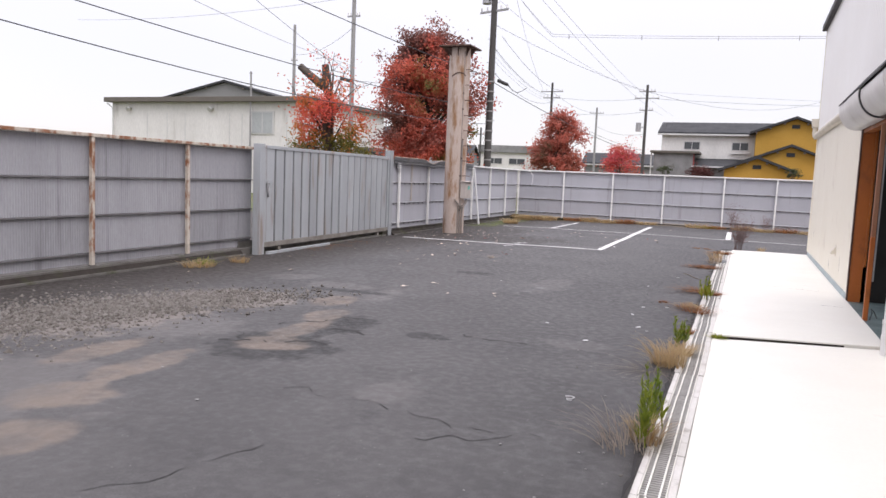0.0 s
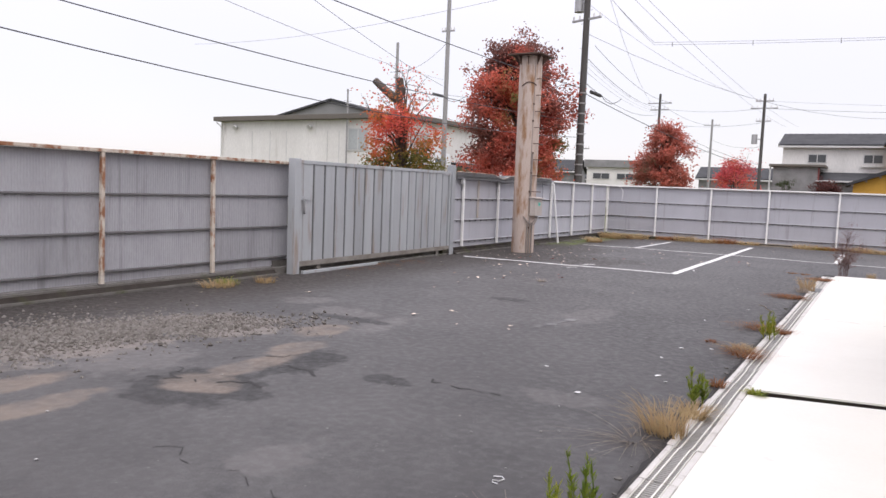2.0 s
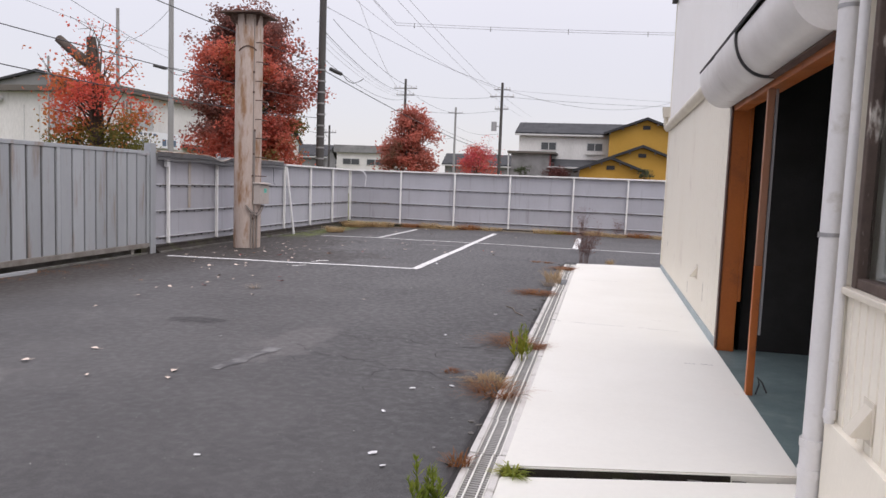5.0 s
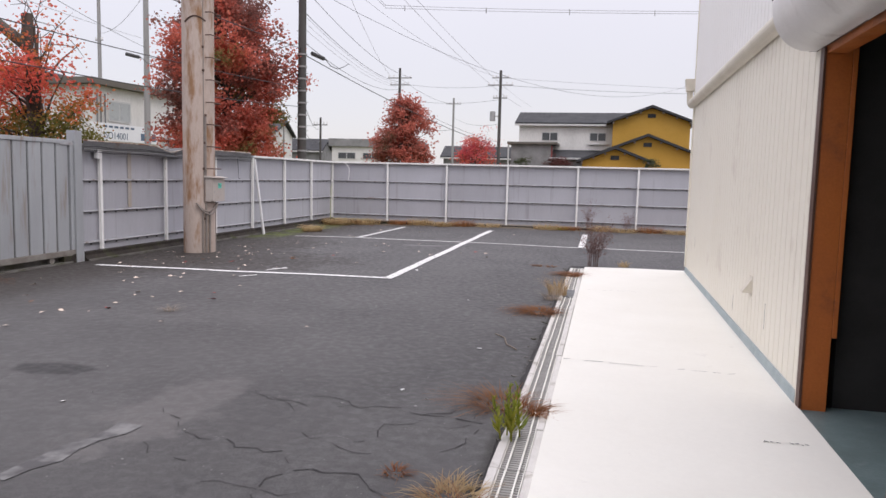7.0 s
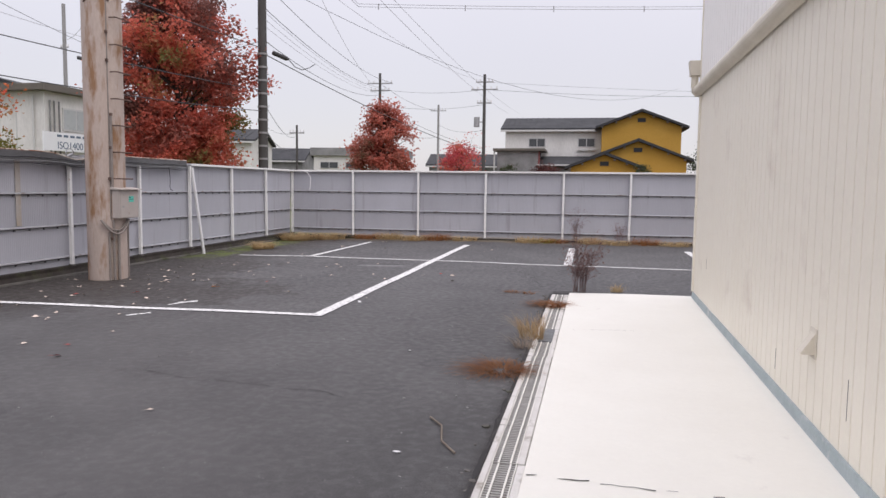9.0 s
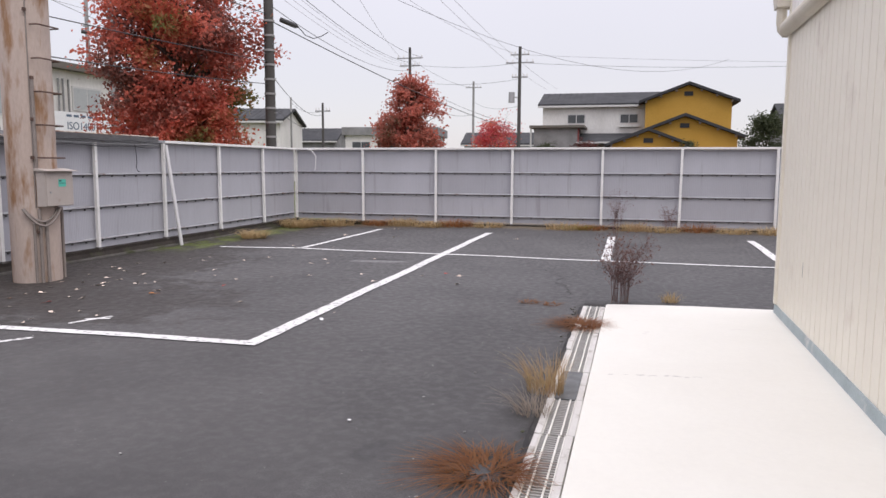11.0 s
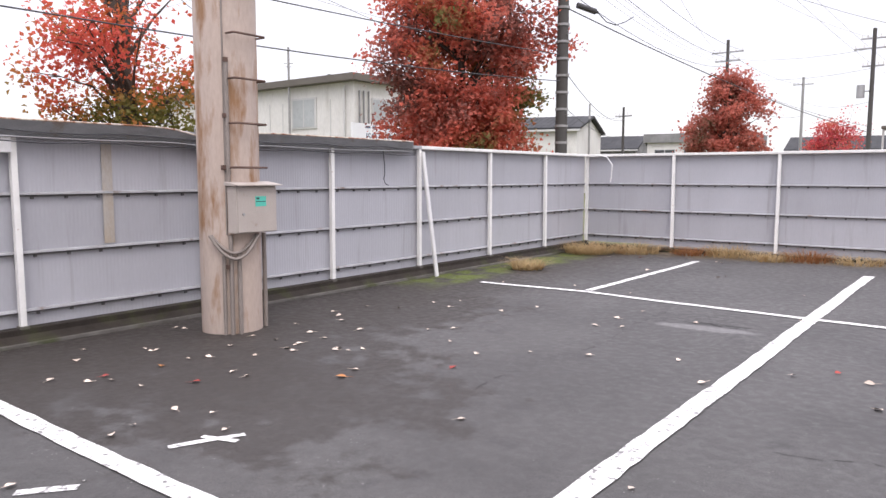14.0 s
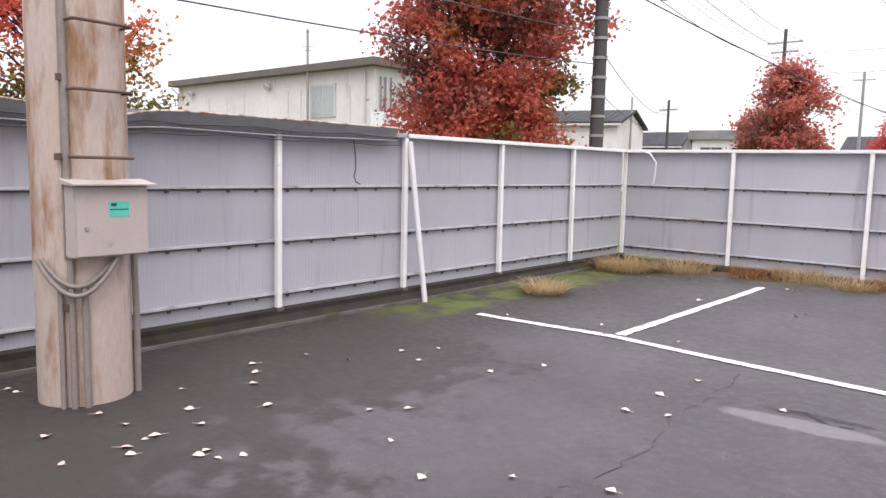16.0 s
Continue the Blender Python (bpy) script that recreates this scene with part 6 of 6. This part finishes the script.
tuft("dry_grass", (dx(6.5, 0.0), 6.55, 0), "short tan grass on the drain's rim", DRYGRASS, 160, 0.17, 0.18, 14, 0.8, 0.004, 0.08)
tuft("dead_weed", (dx(5.9, -0.18), 5.85, 0), "grey stalks lying on the asphalt", GREYWEED, 50, 0.08, 0.4, 15, 1.2, 0.003, 0.08, (-0.12, 0))
tuft("dry_grass", (dx(7.55, -0.03), 7.5, 0), "small brown grass tuft at the drain", RUSTGRASS, 90, 0.10, 0.08, 16, 0.6, 0.004, 0.06)
tuft("green_weed", (dx(7.1, 0.26), 7.46, 0), "small green weed growing from the slab joint", GREENWEED, 90, 0.07, 0.10, 17, 0.9, 0.007, 0.05)
tuft("dead_grass", (dx(8.85, -0.02), 8.85, 0), "reddish dead grass spreading over the drain", RUSTGRASS, 170, 0.12, 0.28, 18, 0.9, 0.004, 0.14, (-0.02, 0))
tuft("dead_grass", (dx(9.0, -0.12), 9.1, 0), "brown dead grass on the broken asphalt", DRYGRASS, 160, 0.10, 0.2, 19, 1.0, 0.004, 0.12)
tuft("dead_grass", (dx(10.5, -0.08), 10.5, 0), "reddish dead grass beside a green weed", RUSTGRASS, 220, 0.12, 0.30, 20, 0.9, 0.0035, 0.16, (-0.10, 0))
tuft("dead_grass", (dx(10.4, 0.12), 10.4, 0), "reddish dead grass lying over the grating", RUSTGRASS, 120, 0.07, 0.16, 21, 1.1, 0.004, 0.06, (0.06, 0))
tuft("dead_grass", (dx(13.75, -0.15), 13.75, 0), "mat of orange-brown dead grass", RUSTGRASS, 420, 0.09, 0.30, 22, 1.1, 0.004, 0.15, (-0.06, 0))
tuft("dry_grass", (dx(15.0, -0.03), 15.0, 0), "upright tan grass at the drain's rim", DRYGRASS, 230, 0.33, 0.18, 23, 0.5, 0.0024, 0.11, (-0.06, 0))
tuft("dry_grass", (dx(14.6, -0.05), 14.6, 0), "tan grass tuft at the drain's rim", GREYWEED, 130, 0.18, 0.18, 24, 0.6, 0.0024, 0.10, (-0.05, 0))
tuft("dead_grass", (dx(16.9, 0.05), 16.95, 0), "orange-brown dead grass across the drain's end", RUSTGRASS, 420, 0.08, 0.30, 25, 1.1, 0.004, 0.14, (-0.05, 0))
tuft("dead_grass", (-0.83, 17.9, 0), "small brown grass tuft in a crack", RUSTGRASS, 60, 0.06, 0.12, 26, 1.0, 0.004, 0.08)
tuft("dead_grass", (-0.6, 17.85, 0), "small brown grass tuft in a crack", RUSTGRASS, 60, 0.06, 0.10, 27, 1.0, 0.004, 0.08)
tuft("dead_grass", (-4.1, 12.65, -0.02), "small dead tuft standing in the asphalt", GREYWEED, 60, 0.10, 0.16, 81, 0.8, 0.003, 0.06)
tuft("dead_grass", (-0.78, 9.3, 0), "small reddish tuft in a crack", RUSTGRASS, 60, 0.06, 0.09, 82, 1.0, 0.004, 0.05)
tuft("dry_grass", (0.55, 18.3, 0), "small tan grass tuft at the slab's end", DRYGRASS, 80, 0.16, 0.12, 28, 0.6, 0.004, 0.08)
tuft("dry_grass", (-7.32, 8.7, -0.06), "yellow-green grass tuft at the fence's foot", DRYGRASS, 260, 0.16, 0.20, 29, 0.7, 0.004, 0.22)
tuft("green_weed", (-7.4, 8.95, -0.06), "green grass tuft at the fence's foot", GREENWEED, 110, 0.18, 0.16, 30, 0.7, 0.004, 0.15)
tuft("dry_grass", (-7.2, 9.5, -0.06), "yellow-green grass tuft beside the gate", DRYGRASS, 140, 0.16, 0.14, 31, 0.7, 0.004, 0.14)
tuft("dry_grass", (-7.0, 23.5, -0.06), "pale tan grass clump beside the mossy kerb", DRYGRASS, 420, 0.30, 0.36, 32, 0.8, 0.005, 0.24)
tuft("dry_grass", (-7.3, 26.2, -0.06), "pale tan grass clump in the fence corner", DRYGRASS, 700, 0.34, 0.42, 33, 0.8, 0.006, 0.42)
tuft("dry_grass", (-6.6, 26.7, -0.05), "tan grass under the end fence", DRYGRASS, 420, 0.30, 0.36, 34, 0.8, 0.006, 0.4)
for i, x in enumerate((-5.6, -5.0, -4.3, -3.7, -3.0, -1.3, -0.7, 0.2, 0.8, 1.5, 2.2, 3.0, 4.0)):
    tuft("dry_grass", (x, 26.75 + 0.12 * math.sin(i * 2.2), -0.01), "dry brown grass along the end fence", DRYGRASS if i % 3 else RUSTGRASS, 260, 0.22 + 0.10 * (i % 2), 0.28, 40 + i, 0.8, 0.006, 0.36)
tuft("green_weed", (-1.0, 26.8, 0), "dark green weeds along the end fence", GREENWEED, 160, 0.16, 0.3, 70, 0.8, 0.006, 0.30)
for i, y in enumerate((12.0, 12.9, 13.8)):
    tuft("dead_grass", (-7.38, y, -0.07), "brown dead grass along the gate's foot", RUSTGRASS, 130, 0.07, 0.2, 60 + i, 1.0, 0.004, 0.25)


def dry_bush(at, label, seed, stems, height, spread):
    rnd = random.Random(seed)
    b = thing("dry_bush", None, None, label, "bush", at=at)
    bm, tips = bmesh.new(), []
    for _ in range(stems):
        a, h = rnd.uniform(0, 6.28), height * rnd.uniform(0.55, 1.05)
        s = spread * rnd.uniform(0.1, 1.0)
        pts = [Vector((0.08 * math.cos(a), 0.08 * math.sin(a), -0.02)), Vector((s * 0.35 * math.cos(a), s * 0.35 * math.sin(a), h * 0.5)), Vector((s * math.cos(a), s * math.sin(a), h))]
        tube(bm, pts, 0.0028, 5, 0.001, cap=False)
        for k in range(15):
            t = rnd.uniform(0.25, 1)
            p = pts[0].lerp(pts[1], t * 2) if t < 0.5 else pts[1].lerp(pts[2], t * 2 - 1)
            q = p + Vector((rnd.gauss(0, 0.07), rnd.gauss(0, 0.07), rnd.uniform(0.03, 0.13)))
            tube(bm, [p, q], 0.0013, 3, 0.0008, cap=False)
            tips.append(q)
    tagged(part("stem_cluster", bm, PURPLEWEED, b), kind="stuff")
    verts, faces = [], []
    for q in tips:
        for _ in range(2):
            p = q + Vector((rnd.gauss(0, 0.012), rnd.gauss(0, 0.012), rnd.gauss(0, 0.012)))
            u, v = Vector((rnd.gauss(0, 1), rnd.gauss(0, 1), rnd.gauss(0, 1))).normalized() * 0.014, Vector((rnd.gauss(0, 1), rnd.gauss(0, 1), rnd.gauss(0, 1))).normalized() * 0.008
            i = len(verts)
            verts += [tuple(p - u), tuple(p + v), tuple(p + u), tuple(p - v)]
            faces.append((i, i + 1, i + 2, i + 3))
    data = bpy.data.meshes.new("seed_head")
    data.from_pydata(verts, [], faces)
    data.materials.append(PURPLEWEED)
    tagged(part("seed_head", data, None, b, "shrivelled brown leaves"), kind="stuff")


dry_bush((0.05, 18.12, 0), "bare purple-brown bush growing past the slab's end", 4, 30, 0.72, 0.36)
dry_bush((-0.15, 26.7, 0), "thin bare bush against the end fence", 6, 12, 0.9, 0.3)
dry_bush((0.9, 26.6, 0), "thin bare bush against the end fence", 7, 10, 0.6, 0.3)


# ---- fallen leaves and litter ----
def leaf_mesh(name, size, material, stalk=True):
    bm = bmesh.new()
    half = [(0, -0.5, 0.0), (0.28, -0.28, 0.10), (0.42, 0.02, 0.14), (0.22, 0.26, 0.10), (0, 0.52, 0.04)]
    mid = [bm.verts.new((0, y * size, 0.02 * size)) for _, y, _ in half[1:-1]]
    tail, tip = bm.verts.new((0, -0.5 * size, 0)), bm.verts.new((0, 0.52 * size, 0.05 * size))
    for sx in (-1, 1):
        rim = [bm.verts.new((sx * x * size, y * size, z * size * (1.4 if sx > 0 else 0.7))) for x, y, z in half[1:-1]]
        bm.faces.new((tail, rim[0], mid[0]))
        for k in range(2):
            bm.faces.new((mid[k], rim[k], rim[k + 1], mid[k + 1]))
        bm.faces.new((mid[2], rim[2], tip))
    if stalk:
        tube(bm, [(0, -0.45 * size, 0.01 * size), (0.05 * size, -0.8 * size, 0.05 * size), (0.02 * size, -1.1 * size, 0.03 * size)], 0.02 * size, 4, 0.012 * size)
    return mesh_of(name, bm, material)


def scatter_leaves():
    rnd = random.Random(77)
    kinds = [(leaf_mesh("fallen_leaf", 0.064, PALELEAF), "pale curled fallen leaf on asphalt", 0.84), (leaf_mesh("fallen_leaf", 0.08, REDLEAF), "red fallen leaf on asphalt", 0.08), (leaf_mesh("fallen_leaf", 0.085, ORANGELEAF), "orange fallen leaf on asphalt", 0.08)]
    spots = [(-6.90, 15.87), (-7.12, 16.04), (-6.45, 16.16), (-6.86, 16.54), (-6.19, 16.29), (-6.10, 16.41), (-5.79, 16.45), (-6.17, 16.83), (-6.13, 17.21), (-4.91, 16.39),
             (-5.60, 17.04), (-5.87, 17.45), (-6.47, 17.90), (-5.74, 17.73), (-5.90, 17.94), (-6.57, 18.48), (-6.56, 19.04), (-4.86, 17.40), (-5.32, 18.10), (-6.70, 19.60),
             (-4.92, 18.74), (-5.37, 19.02), (-4.38, 18.06), (-4.48, 18.50), (-3.65, 17.16), (-5.35, 20.20), (-6.24, 20.21), (-6.08, 20.47), (-5.94, 20.08), (-5.15, 20.60),
             (-4.22, 20.06), (-4.14, 21.00), (-5.58, 16.73), (-2.50, 16.85), (-5.16, 16.30), (-4.60, 16.25), (-4.03, 13.38), (-4.23, 14.36), (-2.45, 12.24), (-5.53, 14.90)]
    for _ in range(26):
        spots.append((rnd.gauss(-6.4, 0.6), rnd.gauss(17.2, 0.9)))
    for _ in range(30):
        spots.append((rnd.uniform(-6.8, -1.5), rnd.uniform(18.5, 26.0)))
    for _ in range(26):
        spots.append((rnd.uniform(-7.2, -4.4), rnd.uniform(10.5, 16.0)))
    for _ in range(12):
        spots.append((rnd.uniform(-7.3, -2.5), rnd.uniform(8.0, 15.0)))
    for x, y in spots:
        if x < -7.4 or math.hypot(x + 6.94, y - 18.04) < 0.38:
            continue
        pick = rnd.random()
        data, label, _ = kinds[0] if pick < 0.93 else kinds[1] if pick < 0.97 else kinds[2]
        ob = tagged(new("fallen_leaf", data), label, "leaf", "fallen leaves")
        s = rnd.uniform(0.55, 1.1)
        ob.matrix_basis = pose(x, y, ground_z(x, y) + 0.008, rnd.uniform(-12, 12), rnd.uniform(-12, 12), rnd.uniform(0, 360)) @ Matrix.Diagonal((s, s, s, 1))


scatter_leaves()


def scatter_litter():
    rnd = random.Random(31)
    chip = mesh_of("paper_scrap", extrude(bmesh.new(), ((-0.05, -0.02), (0.03, -0.03), (0.055, 0.005), (0.01, 0.03), (-0.045, 0.02)), "z", 0, 0.006), PVC)
    for x, y, s in ((-1.0, 8.2, 0.5), (-0.85, 7.5, 0.75), (-0.75, 7.35, 0.5), (-0.95, 8.75, 0.7), (-0.7, 8.9, 0.6), (-1.2, 6.6, 0.7), (-1.1, 10.6, 0.5), (-0.8, 11.9, 0.6), (-1.7, 7.2, 0.5), (-2.5, 16.55, 0.9), (-1.3, 14.2, 0.5), (-3.0, 9.8, 0.5)):
        ob = tagged(new("paper_scrap", chip), "small crumpled white scrap on the asphalt", "litter", "litter")
        ob.matrix_basis = pose(x, y, ground_z(x, y) + 0.006, rnd.uniform(-8, 8), rnd.uniform(-8, 8), rnd.uniform(0, 360)) @ Matrix.Diagonal((s * 0.7, s * 0.7, s, 1))
    pebble = bmesh.new()
    bmesh.ops.create_icosphere(pebble, subdivisions=1, radius=0.012)
    pebble = mesh_of("pebble", pebble, PEBBLE)
    for _ in range(100):
        x, y = (rnd.gauss(-0.75, 0.22), rnd.uniform(3, 17)) if rnd.random() < 0.55 else (rnd.uniform(-5, -0.6), rnd.uniform(1.5, 17))
        if x > -0.5:
            continue
        ob = tagged(new("pebble", pebble), "small pale stone chip on the asphalt", "stone", "pebbles")
        ob.matrix_basis = pose(x, y, ground_z(x, y) + 0.004, 0, 0, rnd.uniform(0, 360)) @ Matrix.Diagonal((rnd.uniform(0.3, 1.1), rnd.uniform(0.3, 0.9), rnd.uniform(0.2, 0.5), 1))
    thing("litter_curl", tube(bmesh.new(), [(-0.99, 4.83, 0.006), (-0.95, 4.85, 0.006), (-0.925, 4.82, 0.008), (-0.94, 4.79, 0.006), (-0.97, 4.78, 0.008), (-0.96, 4.755, 0.006), (-0.93, 4.755, 0.006)], 0.003, 6), PVC, "short white curl of plastic lying on the asphalt", "litter")
    thing("twig", tube(bmesh.new(), [(-0.75, 12.5, 0.008), (-0.65, 12.35, 0.012), (-0.6, 12.1, 0.012), (-0.5, 11.95, 0.008)], 0.006, 5), GREYWEED, "thin pale twig on the asphalt", "twig")
    rubble = mesh_of("asphalt_lump", extrude(bmesh.new(), ((-0.04, -0.03), (0.03, -0.035), (0.045, 0.01), (0.0, 0.035), (-0.045, 0.015)), "z", -0.02, 0.018), KERB)
    for k in range(70):
        y = rnd.uniform(3, 17.8)
        x = DRAIN + LEAN * y - rnd.uniform(0.015, 0.09)
        ob = tagged(new("asphalt_lump", rubble), "broken crumb of concrete at the drain's rim", "rubble", "rubble at the drain")
        s = rnd.uniform(0.2, 0.55)
        ob.matrix_basis = pose(x, y, 0, rnd.uniform(-10, 10), rnd.uniform(-10, 10), rnd.uniform(0, 360)) @ Matrix.Diagonal((s, s, s, 1))


scatter_litter()
